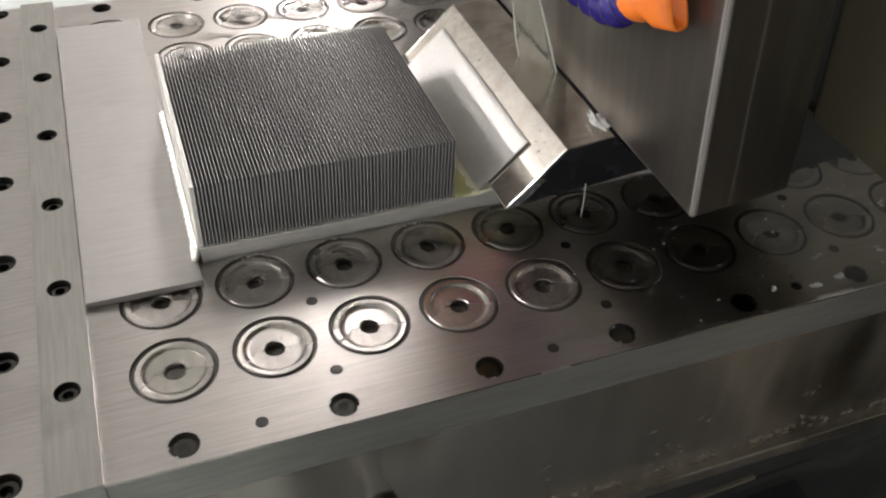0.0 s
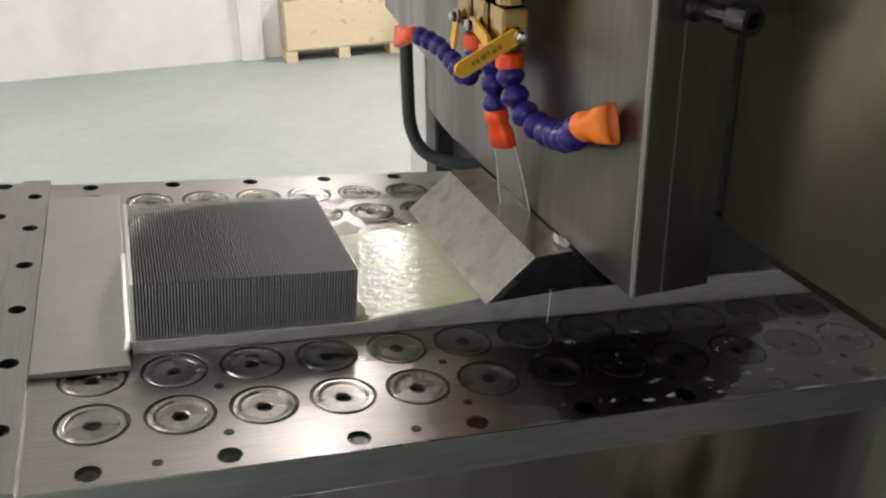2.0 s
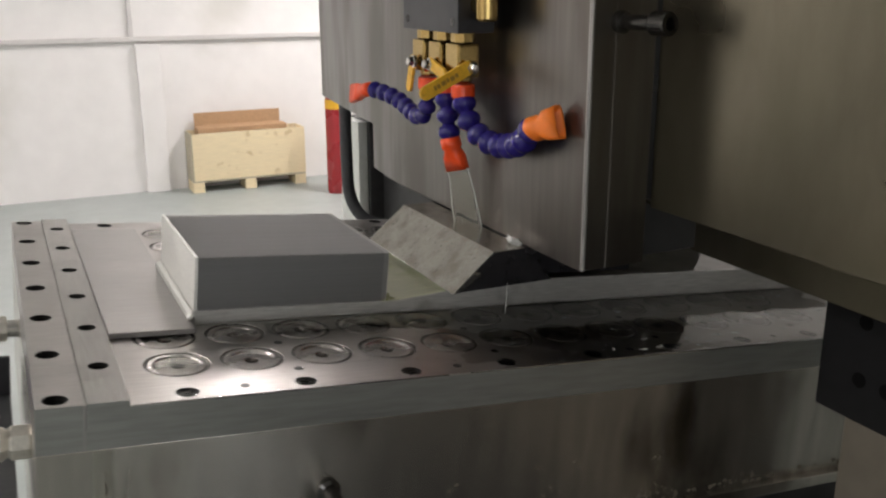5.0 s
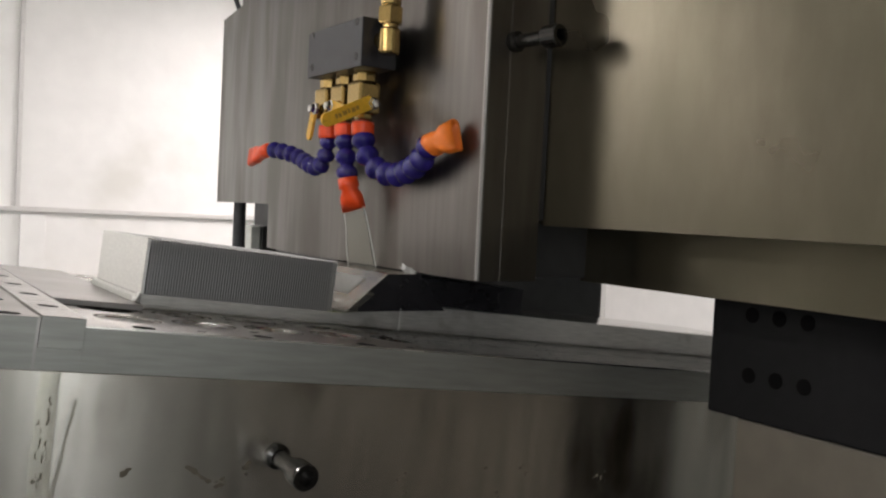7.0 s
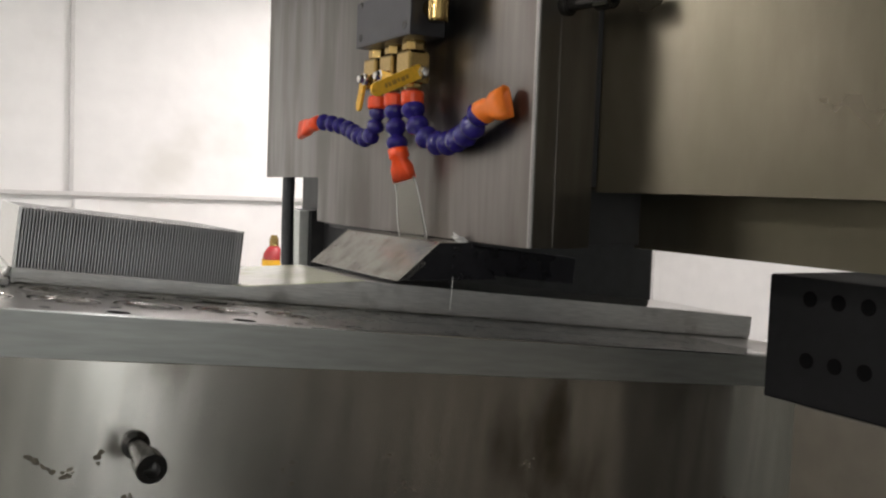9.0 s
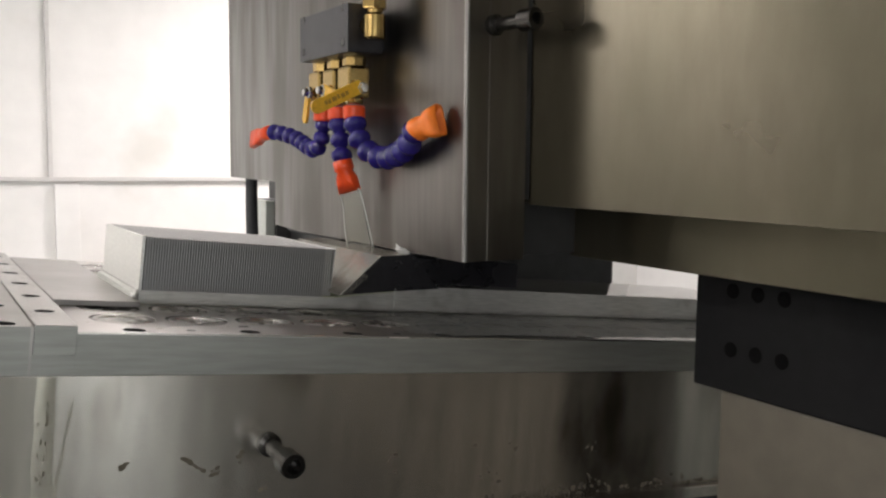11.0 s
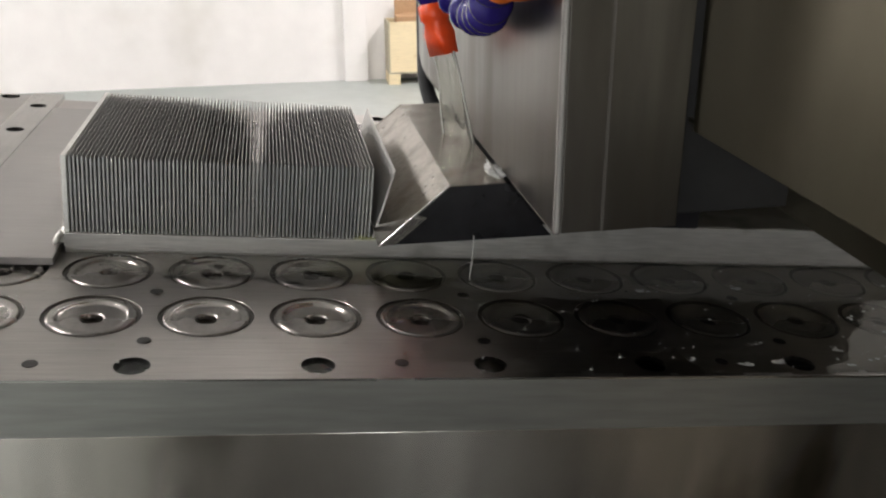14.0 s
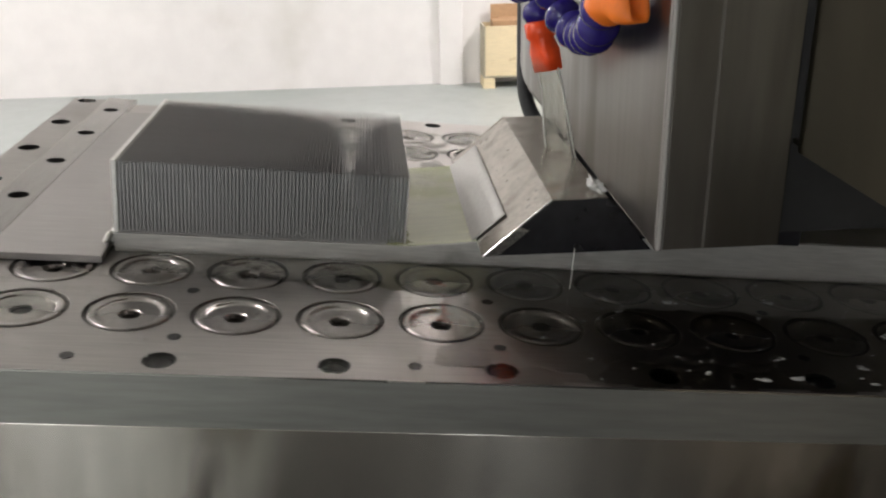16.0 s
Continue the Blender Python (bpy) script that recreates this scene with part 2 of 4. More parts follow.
def join(bm, own, m=None):
    if m:
        own.transform(m)
    me = bpy.data.meshes.new("tmp")
    own.to_mesh(me)
    own.free()
    bm.from_mesh(me)
    bpy.data.meshes.remove(me)
    return bm


def prism(points, y0, y1, bevel=0.0):
    """Extrude a polygon of (x, z) from y0 to y1."""
    bm = bmesh.new()
    a = [bm.verts.new((x, y0, z)) for x, z in points]
    b = [bm.verts.new((x, y1, z)) for x, z in points]
    bm.faces.new(a)
    bm.faces.new(b[::-1])
    for i in range(len(a)):
        j = (i + 1) % len(a)
        bm.faces.new((a[j], a[i], b[i], b[j]))
    if bevel:
        bmesh.ops.recalc_face_normals(bm, faces=bm.faces)
        bmesh.ops.bevel(bm, geom=list(bm.edges), offset=bevel, segments=2, affect="EDGES", profile=0.6)
    return bm


def lathe(profile, n=24, m=None, bm=None):
    """Turn (radius, z) round the z axis; ends close where the radius is 0."""
    own = bmesh.new()
    rings = []
    for r, z in profile:
        if r < 1e-6:
            rings.append([own.verts.new((0, 0, z))])
        else:
            rings.append([own.verts.new((r * math.cos(2 * math.pi * k / n), r * math.sin(2 * math.pi * k / n), z)) for k in range(n)])
    for a, b in zip(rings, rings[1:]):
        for k in range(n):
            j = (k + 1) % n
            if len(a) == 1 and len(b) == 1:
                continue
            if len(a) == 1:
                own.faces.new((a[0], b[k], b[j]))
            elif len(b) == 1:
                own.faces.new((a[k], a[j], b[0]))
            else:
                own.faces.new((a[k], a[j], b[j], b[k]))
    if m:
        own.transform(m)
    return join(bm, own) if bm is not None else own


def along(p, q):
    """The pose whose z axis runs from p to q."""
    p, q = Vector(p), Vector(q)
    return Matrix.Translation(p) @ (q - p).to_track_quat("Z", "Y").to_matrix().to_4x4()


def rod(p, q, r, n=16, bm=None):
    length = (Vector(q) - Vector(p)).length
    e = min(r * 0.25, 0.002)
    return lathe([(0, 0), (r - e, 0), (r, e), (r, length - e), (r - e, length), (0, length)], n, along(p, q), bm)


def spline(points, steps=8):
    pts = [Vector(p) for p in points]
    pts = [2 * pts[0] - pts[1]] + pts + [2 * pts[-1] - pts[-2]]
    out = []
    for a, b, c, d in zip(pts, pts[1:], pts[2:], pts[3:]):
        for k in range(steps):
            s = k / steps
            out.append(0.5 * (2 * b + (c - a) * s + (2 * a - 5 * b + 4 * c - d) * s * s + (3 * b - a - 3 * c + d) * s ** 3))
    out.append(pts[-2])
    return out


def tube(points, r, n=12, steps=8, bm=None):
    own = bmesh.new() if bm is None else bm
    path = spline(points, steps)
    up = Vector((0.3, 0.2, 1)).normalized()
    rings = []
    for i, p in enumerate(path):
        d = (path[min(i + 1, len(path) - 1)] - path[max(i - 1, 0)]).normalized()
        u = d.cross(up).normalized() if d.cross(up).length > 0.05 else d.cross(Vector((1, 0, 0))).normalized()
        v = d.cross(u)
        rings.append([own.verts.new(p + r * (math.cos(2 * math.pi * k / n) * u + math.sin(2 * math.pi * k / n) * v)) for k in range(n)])
    for a, b in zip(rings, rings[1:]):
        for k in range(n):
            own.faces.new((a[k], a[(k + 1) % n], b[(k + 1) % n], b[k]))
    own.faces.new(rings[0][::-1])
    own.faces.new(rings[-1])
    return own


def holed(bm, x0, x1, y0, y1, z, holes, n=32):
    """A flat sheet x0..x1, y0..y1 at z with one round hole in the middle of each cell (cx, cy, r, cell x0, x1, y0, y1)."""
    for cx, cy, r, a, b, c, d in holes:
        angs = sorted(set([2 * math.pi * k / n for k in range(n)]))
        inner, outer = [], []
        corners = [math.atan2(y - cy, x - cx) % (2 * math.pi) for x in (a, b) for y in (c, d)]
        angs = sorted(angs + corners)
        for t in angs:
            ct, st = math.cos(t), math.sin(t)
            k = min([(b - cx) / ct if ct > 1e-9 else (a - cx) / ct if ct < -1e-9 else 9, (d - cy) / st if st > 1e-9 else (c - cy) / st if st < -1e-9 else 9])
            inner.append(bm.verts.new((cx + r * ct, cy + r * st, z)))
            outer.append(bm.verts.new((cx + k * ct, cy + k * st, z)))
        m = len(angs)
        for i in range(m):
            j = (i + 1) % m
            if (outer[i].co - outer[j].co).length > 1e-7:
                bm.faces.new((inner[i], outer[i], outer[j], inner[j]))


def sheet(bm, x0, x1, y0, y1, z):
    if x1 - x0 > 1e-6 and y1 - y0 > 1e-6:
        bm.faces.new([bm.verts.new(p) for p in ((x0, y0, z), (x1, y0, z), (x1, y1, z), (x0, y1, z))])


# ---- the hall ----
def hall():
    def wall(name, x0, x1, y0, y1, z0=FLOOR_Z, z1=CEIL_Z):
        ob = link(name, box(x0, x1, y0, y1, z0, z1), WALL)
        ob.matrix_basis = ROOM
        return tagged(ob, "white painted plaster wall of the workshop", "wall", kind="structure")
    wall("wall_back", -7, 6, 0.0, 0.2)
    wall("wall_left", -7.2, -7, -13.4, 0.2)
    last = -7
    for k, (x0, x1) in enumerate(DOORWAYS):
        wall("wall_front_%d" % (2 * k + 1), last, x0, -13.6, -13.4)
        wall("wall_front_%d" % (2 * k + 2), x0, x1, -13.6, -13.4, FLOOR_Z + 2.1)
        last = x1
    wall("wall_front_%d" % (2 * len(DOORWAYS) + 1), last, 6, -13.6, -13.4)
    wall("wall_right", 6, 6.2, -13.4, 0.2)
    floor = link("floor", box(-7, 6, -13.4, 0.0, FLOOR_Z - 0.1, FLOOR_Z), FLOOR)
    floor.matrix_basis = ROOM
    tagged(floor, "pale green-grey epoxy workshop floor, slightly glossy", "floor", kind="structure")
    ceil = link("ceiling", box(-7, 6, -13.4, 0.2, CEIL_Z, CEIL_Z + 0.1), CEILING)
    ceil.matrix_basis = ROOM
    tagged(ceil, "plain pale grey workshop ceiling", "ceiling", kind="structure")
    # flat pilaster and surface conduits on the back wall
    pil = link("trim_pilaster", box(0.70, 0.86, -0.05, -0.002, FLOOR_Z, -0.02, 0.004), WALL)
    pil.matrix_basis = ROOM
    tagged(pil, "flat white pilaster on the back wall", "pilaster", kind="structure")
    con = box(-6.9, 5.9, -0.035, -0.003, -0.001, 0.031, 0.006)
    box(0.667, 0.697, -0.03, -0.003, 0.029, CEIL_Z, 0.006, con)
    ob = link("trim_conduit", con, WALL_PIPE)
    ob.matrix_basis = ROOM
    tagged(ob, "white surface-mounted cable conduit on the wall", "conduit", kind="structure")
    socket = link("wall_socket", box(-0.72, -0.55, -0.06, -0.036, -0.11, 0.0, 0.006), WALL_PIPE)
    socket.matrix_basis = ROOM
    tagged(socket, "small pale grey junction box under the conduit", "junction box", kind="structure")


def ceiling_lights():
    # place in the hall and watts; the tubes run along y
    # first two follow highlights on the plate; other six are unseen, added fill
    spots = [(0.85, -4.2, 6), (1.08, -2.25, 8), (-2.5, -2.2, 40), (-4.6, -1.4, 22), (-5.6, -7.5, 62), (2.6, -1.7, 64), (-1.6, -5.2, 10), (-4.0, -11.6, 42)]
    thing = None
    for k, (x, y, watts) in enumerate(spots):
        if thing:
            copy_thing(thing, ROOM @ pose(x, y, CEIL_Z - 0.16))
        else:
            thing = empty("ceiling_light", ROOM @ pose(x, y, CEIL_Z - 0.16))
            part("housing", box(-0.03, 0.03, -0.65, 0.65, 0.045, 0.075, 0.004), CEILING, thing)
            for s in (-0.4, 0.4):
                part("stem", rod((0, s, 0.07), (0, s, 0.16), 0.008), CEILING, thing)
            part("tube", rod((0, -0.63, 0.02), (0, 0.63, 0.02), 0.022), LAMP, thing, "glowing white fluorescent tube")
            tagged(thing, "white ceiling batten light, switched on, added out of view", "ceiling light", "ceiling lights")
        area_lamp("lamp_%d" % (k + 1), x, y, CEIL_Z - 0.17, 0.06, 1.26, watts)


def doorway_light():
    """Daylight that comes in through the doorways of the front wall."""
    for k, ((x0, x1), watts) in enumerate(zip(DOORWAYS, (36, 16))):
        data = bpy.data.lights.new("doorway_daylight", "AREA")
        data.shape, data.size, data.size_y, data.energy, data.color = "RECTANGLE", x1 - x0, 2.08, watts, (0.93, 0.97, 1.0)
        ob = new("doorway_daylight_%d" % (k + 1), data)
        ob.matrix_world = ROOM @ pose((x0 + x1) / 2, -13.45, FLOOR_Z + 1.05, 90)


def wooden_crate():
    thing = empty("wooden_crate", pose(0.995, 5.64, FLOOR_Z))
    w, dp, ht = 0.80, 0.18, 0.42
    part("panel", box(0, w, -0.012, 0, 0.085, ht, 0.0015), PINE, thing, "plain pale plywood front of the crate")
    part("panel", box(0, w, dp, dp + 0.012, 0.09, ht, 0.0015), PINE, thing)
    part("panel", box(-0.012, -0.0005, -0.012, dp, 0.085, ht, 0.0015), PINE_EDGE, thing, "darker end panel of the crate")
    part("panel", box(w + 0.0005, w + 0.012, -0.012, dp, 0.085, ht, 0.0015), PINE, thing)
    for x in (-0.012, w / 2 - 0.04, w - 0.068):
        part("foot", box(x, x + 0.08, -0.010, dp, 0, 0.075, 0.003), PINE, thing)
    part("deck", box(-0.01, w + 0.01, -0.008, dp, 0.072, 0.084, 0.002), PINE_EDGE, thing)
    tagged(thing, "pale pine shipping crate on pallet feet against the wall", "crate")
    card = empty("cardboard_box", pose(1.05, 5.655, FLOOR_Z + 0.09))
    part("box_body", box(0, 0.64, 0.02, 0.15, 0, 0.36, 0.004), CARD, card)
    part("flap", box(0, 0.62, 0.13, 0.142, 0.36, 0.455, 0.002), CARD, card)
    bm = box(0.05, 0.6, -0.10, 0.0, 0, 0.004)
    bm.transform(pose(0, 0.12, 0.366, 14))
    part("flap", bm, CARD, card)
    tagged(card, "open brown cardboard box inside the crate", "cardboard box")


def bead(bm, x, y, z, r, rng, rise=0.5, n=7):
    """One low bead with an uneven rim, appended to bm."""
    base, mid = [], []
    sx = rng.uniform(0.8, 1.8)
    for k in range(n):
        a = 2 * math.pi * k / n
        q = r * rng.uniform(0.75, 1.15)
        base.append(bm.verts.new((x + q * sx * math.cos(a), y + q * math.sin(a), z)))
        mid.append(bm.verts.new((x + 0.65 * q * sx * math.cos(a), y + 0.65 * q * math.sin(a), z + r * rise * 0.75)))
    top = bm.verts.new((x, y, z + r * rise))
    for k in range(n):
        j = (k + 1) % n
        bm.faces.new((base[k], base[j], mid[j], mid[k]))
        bm.faces.new((mid[k], mid[j], top))


# ---- the work table ----
X0, X1, Y0, Y1 = -0.138, 1.172, -0.018, 0.728
LX, KX = -0.0942, -0.0565          # joints between side strip, key strip and ring plate
COLS = [0.0035 + 0.0797 * k for k in range(12)]
ROWS_Y = [0.075, 0.156, 0.561, 0.642]
PITCH = 0.12


def work_table():
    table = empty("work_table")
    T = 0.042
    bm = bmesh.new()
    # front and back margins with counterbored screws
    def margin(y0, y1, cy):
        cells = []
        x = KX
        for k in range(9):
            nx = 0.06 + PITCH * k if k < 8 else X1
            cells.append((PITCH * k, cy, 0.0116, x, nx, y0, y1))
            x = nx
        holed(bm, KX, X1, y0, y1, 0, cells)
    margin(Y0, 0.0345, 0.0)
    margin(0.6825, Y1, 0.7185 - 0.008)
    for r0, r1 in ((0, 1), (2, 3)):
        for r in (r0, r1):
            ylo = 0.0345 if r == 0 else (ROWS_Y[r - 1] + ROWS_Y[r]) / 2 if r in (1, 3) else 0.5205
            yhi = (ROWS_Y[r] + ROWS_Y[r + 1]) / 2 if r in (0, 2) else (0.197 if r == 1 else 0.6825)
            cells = []
            x = -0.0364
            for k, cx in enumerate(COLS):
                cells.append((cx, ROWS_Y[r], 0.0345, x, cx + 0.03985, ylo, yhi))
                x = cx + 0.03985
            holed(bm, 0, 0, 0, 0, 0, cells, 40)
            sheet(bm, KX, -0.0364, ylo, yhi, 0)
            sheet(bm, x, X1, ylo, yhi, 0)
    sheet(bm, KX, X1, 0.197, 0.5205, 0)
    bmesh.ops.remove_doubles(bm, verts=bm.verts, dist=0.00005)
    part("ring_plate", bm, GROUND_STEEL, table, "ground steel plate with turned rings, wet with coolant")
    bm = box(KX, X1, Y0, Y0 + 0.003, -T, -0.0002)
    box(KX, X1, Y1 - 0.003, Y1, -T, -0.0002, 0, bm)
    box(X1 - 0.003, X1, Y0 + 0.003, Y1 - 0.003, -T, -0.0002, 0, bm)
    part("plate_edge", bm, EDGE_GREY, table, "grey machined edge of the plate")
    # ring inserts: groove, land, dish, bore
    lap = [(0.0345, 0.0), (0.0341, -0.0005), (0.0341, -0.004), (0.0309, -0.004), (0.0307, -0.0008), (0.0298, 0.0), (0.0262, -0.0002), (0.0250, -0.0006), (0.0240, -0.0017),
           (0.0226, -0.0022), (0.0205, -0.0024), (0.0090, -0.0024), (0.0078, -0.0034), (0.0074, -0.006), (0.0074, -0.014), (0, -0.014)]
    me = link("ring_insert", lathe(lap, 40), RING_STEEL, smooth=False)
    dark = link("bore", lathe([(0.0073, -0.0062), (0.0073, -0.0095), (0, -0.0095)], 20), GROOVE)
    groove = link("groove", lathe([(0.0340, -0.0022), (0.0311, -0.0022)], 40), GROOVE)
    ring_me, dark_me, groove_me = me.data, dark.data, groove.data
    for o in (me, dark, groove):
        bpy.data.objects.remove(o)
    for y in ROWS_Y:
        for x in COLS:
            r = share("ring_insert", ring_me, table, pose(x, y, 0, 0, 0, random.uniform(0, 9)))
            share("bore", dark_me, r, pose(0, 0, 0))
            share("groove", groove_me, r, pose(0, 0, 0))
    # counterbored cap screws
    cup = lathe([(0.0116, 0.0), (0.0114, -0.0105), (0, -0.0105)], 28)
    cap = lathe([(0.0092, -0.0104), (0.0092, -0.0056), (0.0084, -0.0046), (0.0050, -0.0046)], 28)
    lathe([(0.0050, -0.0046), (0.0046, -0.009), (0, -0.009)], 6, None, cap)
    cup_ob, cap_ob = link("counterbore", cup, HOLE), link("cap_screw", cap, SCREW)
    cup_me, cap_me = cup_ob.data, cap_ob.data
    for o in (cup_ob, cap_ob):
        bpy.data.objects.remove(o)
    def screw(x, y, z, s=1.0):
        m = pose(x, y, z, 0, 0, random.uniform(0, 60)) @ Matrix.Scale(s, 4)
        c = share("counterbore", cup_me, table, m)
        share("cap_screw", cap_me, c, pose(0, 0, 0))
    for k in range(9):
        screw(PITCH * k, 0.0, 0)
        screw(PITCH * k, 0.7105, 0)
    for k in range(7):
        screw(-0.12, -0.001 + 0.1195 * k, 0.0045)
    for k in range(6):
        screw(-0.0752, 0.0714 + 0.1185 * k, 0.0065, 0.85)
    # tapped holes: flat dark discs, their colour stands for the shade inside
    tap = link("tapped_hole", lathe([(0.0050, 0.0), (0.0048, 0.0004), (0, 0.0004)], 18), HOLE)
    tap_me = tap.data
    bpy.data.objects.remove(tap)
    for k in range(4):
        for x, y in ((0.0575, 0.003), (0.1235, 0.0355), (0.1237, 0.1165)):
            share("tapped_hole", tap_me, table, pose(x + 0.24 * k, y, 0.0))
    # side strip and key strip with their holes
    bm = bmesh.new()
    holed(bm, 0, 0, 0, 0, 0.0045, [(-0.12, -0.001 + 0.1195 * k, 0.0116, X0, LX - 0.0006, Y0 if k == 0 else 0.05875 + 0.1195 * (k - 1), 0.05875 + 0.1195 * k if k < 6 else Y1) for k in range(7)])
    part("strip_front", box(X0, LX - 0.0008, Y0 + 0.0004, Y0 + 0.003, -T, 0.0043), EDGE_GREY, table)
    box(X0, X0 + 0.003, Y0 + 0.003, Y1, -T, 0.0043, 0, bm)
    box(X0, LX - 0.0006, Y1 - 0.003, Y1, -T, 0.0043, 0, bm)
    box(LX - 0.003, LX - 0.0006, Y0, Y1, -T, 0.0043, 0, bm)
    part("side_strip", bm, GROUND_STEEL, table, "ground steel side strip with cap screws")
    bm = bmesh.new()
    holed(bm, 0, 0, 0, 0, 0.0065, [(-0.0752, 0.0714 + 0.1185 * k, 0.0099, LX, KX, Y0 - 0.003 if k == 0 else 0.01215 + 0.1185 * k, 0.13065 + 0.1185 * k if k < 5 else Y1 + 0.004) for k in range(6)])
    box(KX - 0.002, KX, Y0, Y1 + 0.004, -0.022, 0.0063, 0, bm)
    box(LX, LX + 0.002, Y0, Y1 + 0.004, -0.022, 0.0063, 0, bm)
    part("key_strip", bm, STRIP_STEEL, table, "bright polished key strip")
    part("strip_end", box(LX, KX, Y0 - 0.0028, Y0 - 0.0002, -0.022, 0.0062, 0.0006), EDGE_GREY, table)
    part("strip_edge", box(LX - 0.0006, KX, Y0 + 0.0005, Y0 + 0.003, -T, -0.022), EDGE_GREY, table)
    # skirt and ledge under the plate
    part("skirt", box(X0, X1, Y0 + 0.001, Y1, -0.205, -T - 0.0002, 0.001), SKIRT, table, "oily sheet steel front of the table, stained")
    part("ledge", box(X0, X1, Y0 - 0.012, Y1, -0.222, -0.205, 0.002), SKIRT, table)
    part("lower_skirt", box(X0 + 0.02, X1, Y0 + 0.03, Y1 - 0.02, -0.33, -0.222, 0.002), DARK_BASE, table)
    part("plate_lip", box(KX, X1, Y0 - 0.0003, Y0 + 0.0006, -0.0016, -0.0001), CHROME, table, "thin bright edge of the plate")
    # dried grime on the skirt: clusters of small flat spots, thicker towards the ledge
    rng = random.Random(21)
    bm = bmesh.new()
    for c in range(9):
        cx, cz = rng.uniform(-0.02, 0.62), rng.uniform(-0.196, -0.125)
        for k in range(rng.randint(3, 9)):
            own = bmesh.new()
            bead(own, 0, 0, 0, rng.uniform(0.0005, 0.0022), rng, 0.08, 9)
            join(bm, own, pose(rng.gauss(cx, 0.007), Y0 + 0.0009, max(-0.203, rng.gauss(cz, 0.006)), 90, 0, 0))
    for k in range(150):
        own = bmesh.new()
        bead(own, 0, 0, 0, rng.uniform(0.0008, 0.0035), rng, 0.08, 9)
        join(bm, own, pose(rng.uniform(0.05, 0.95), Y0 + 0.0009, -0.204 + abs(rng.gauss(0, 0.006)), 90, 0, 0))
    # greasy smudges, and dark threads in the wet run
    for cx, cz, lean in ((-0.004, -0.134, 40), (0.062, -0.133, -35), (0.070, -0.138, -35), (0.114, -0.133, 75)):
        for k in range(7):
            own = bmesh.new()
            bead(own, 0, 0, 0, rng.uniform(0.0012, 0.0026), rng, 0.05, 9)
            d = rng.gauss(0, 0.005)
            join(bm, own, pose(cx + d * math.cos(radians(lean)) + rng.gauss(0, 0.0012), Y0 + 0.0009, cz + d * math.sin(radians(lean)), 90, 0, 0))
    for k in range(26):
        own = bmesh.new()
        bead(own, 0, 0, 0, rng.uniform(0.0003, 0.0008), rng, 0.1, 7)
        z = rng.uniform(-0.150, -0.050)
        x = rng.choice((-0.0835, -0.0775)) + 0.05 * (z + 0.1) * rng.choice((-1, 1)) * 0.6 + rng.gauss(0, 0.0012)
        join(bm, own, pose(x, Y0 - 0.0002, z, 90, 0, 0) @ Matrix.Diagonal((0.6, rng.uniform(2, 6), 1, 1)))
    run = bmesh.new()
    for x0, x1, top, low, w0, w1 in ((-0.0800, -0.0765, -T - 0.001, -0.200, 0.0085, 0.0105), (-0.0562, -0.0690, -0.066, -0.196, 0.0010, 0.0022)):
        rows = []
        for i in range(41):
            u = i / 40
            z = top + (low - top) * u
            c = x0 + (x1 - x0) * u + 0.002 * noise.noise(Vector((x0 * 50, z * 22, 1)))
            w = (w0 + (w1 - w0) * u) * (1 + 0.3 * noise.noise(Vector((3, z * 45, 5))))
            rows.append([run.verts.new((c + w * (j / 5 - 1), Y0 + 0.0006 - 0.0006 * (1 - (j / 5 - 1) ** 2) * (1 + 0.8 * noise.noise(Vector(((c + w * j / 5) * 190, z * 40, 2)))), z)) for j in range(11)])
        for a, b in zip(rows, rows[1:]):
            for j in range(10):
                run.faces.new((a[j], b[j], b[j + 1], a[j + 1]))
    tagged(link("coolant_run", run, FAN, table, smooth=True, sheet_up=True), "pale wet coolant run down the skirt", kind="stuff")
    tagged(part("grime", bm, GRIME, table), "dark dried grime spots on the skirt", kind="stuff")
    tagged(table, "heavy steel sliding machine table with a grid of turned rings", "machine table")
    return table


def long_screw(name, p, q, parent):
    """A long hex-socket screw standing out from p to q."""
    length = (Vector(q) - Vector(p)).length
    bm = lathe([(0, 0), (0.013, 0), (0.013, 0.008), (0.0085, 0.010), (0.0085, length - 0.026), (0.0125, length - 0.024), (0.0135, length - 0.022), (0.0135, length - 0.002), (0.0125, length), (0.0075, length), (0.0070, length - 0.012), (0, length - 0.012)], 24, along(p, q))
    return part(name, bm, SCREW, parent, "black hex-socket screw standing out from the sheet")


def clamp_plate():
    bm = box(-0.0552, 0.0402, 0.163, 0.655, 0.0005, 0.0072, 0.0006)
    ob = link("stop_plate", bm, PLATE_ALU)
    return tagged(ob, "matt grey aluminium stop plate lying on the table", "plate")


# ---- the heat sink being cut ----
FIN0, FINP, FINN = 0.0500, 0.0032, 73
WY0, WY1, ZB, ZT = 0.194, 0.424, 0.0174, 0.0826


def fin_mesh(mat):
    hgt = ZT - ZB
    bm = prism([(-0.0008, -0.0006), (0.0008, -0.0006), (0.0007, hgt - 0.004), (0.00022, hgt), (-0.00014, hgt), (-0.0007, hgt - 0.003)], WY0, WY1)
    ob = link("fin", bm, mat)
    me = ob.data
    bpy.data.objects.remove(ob)
    return me


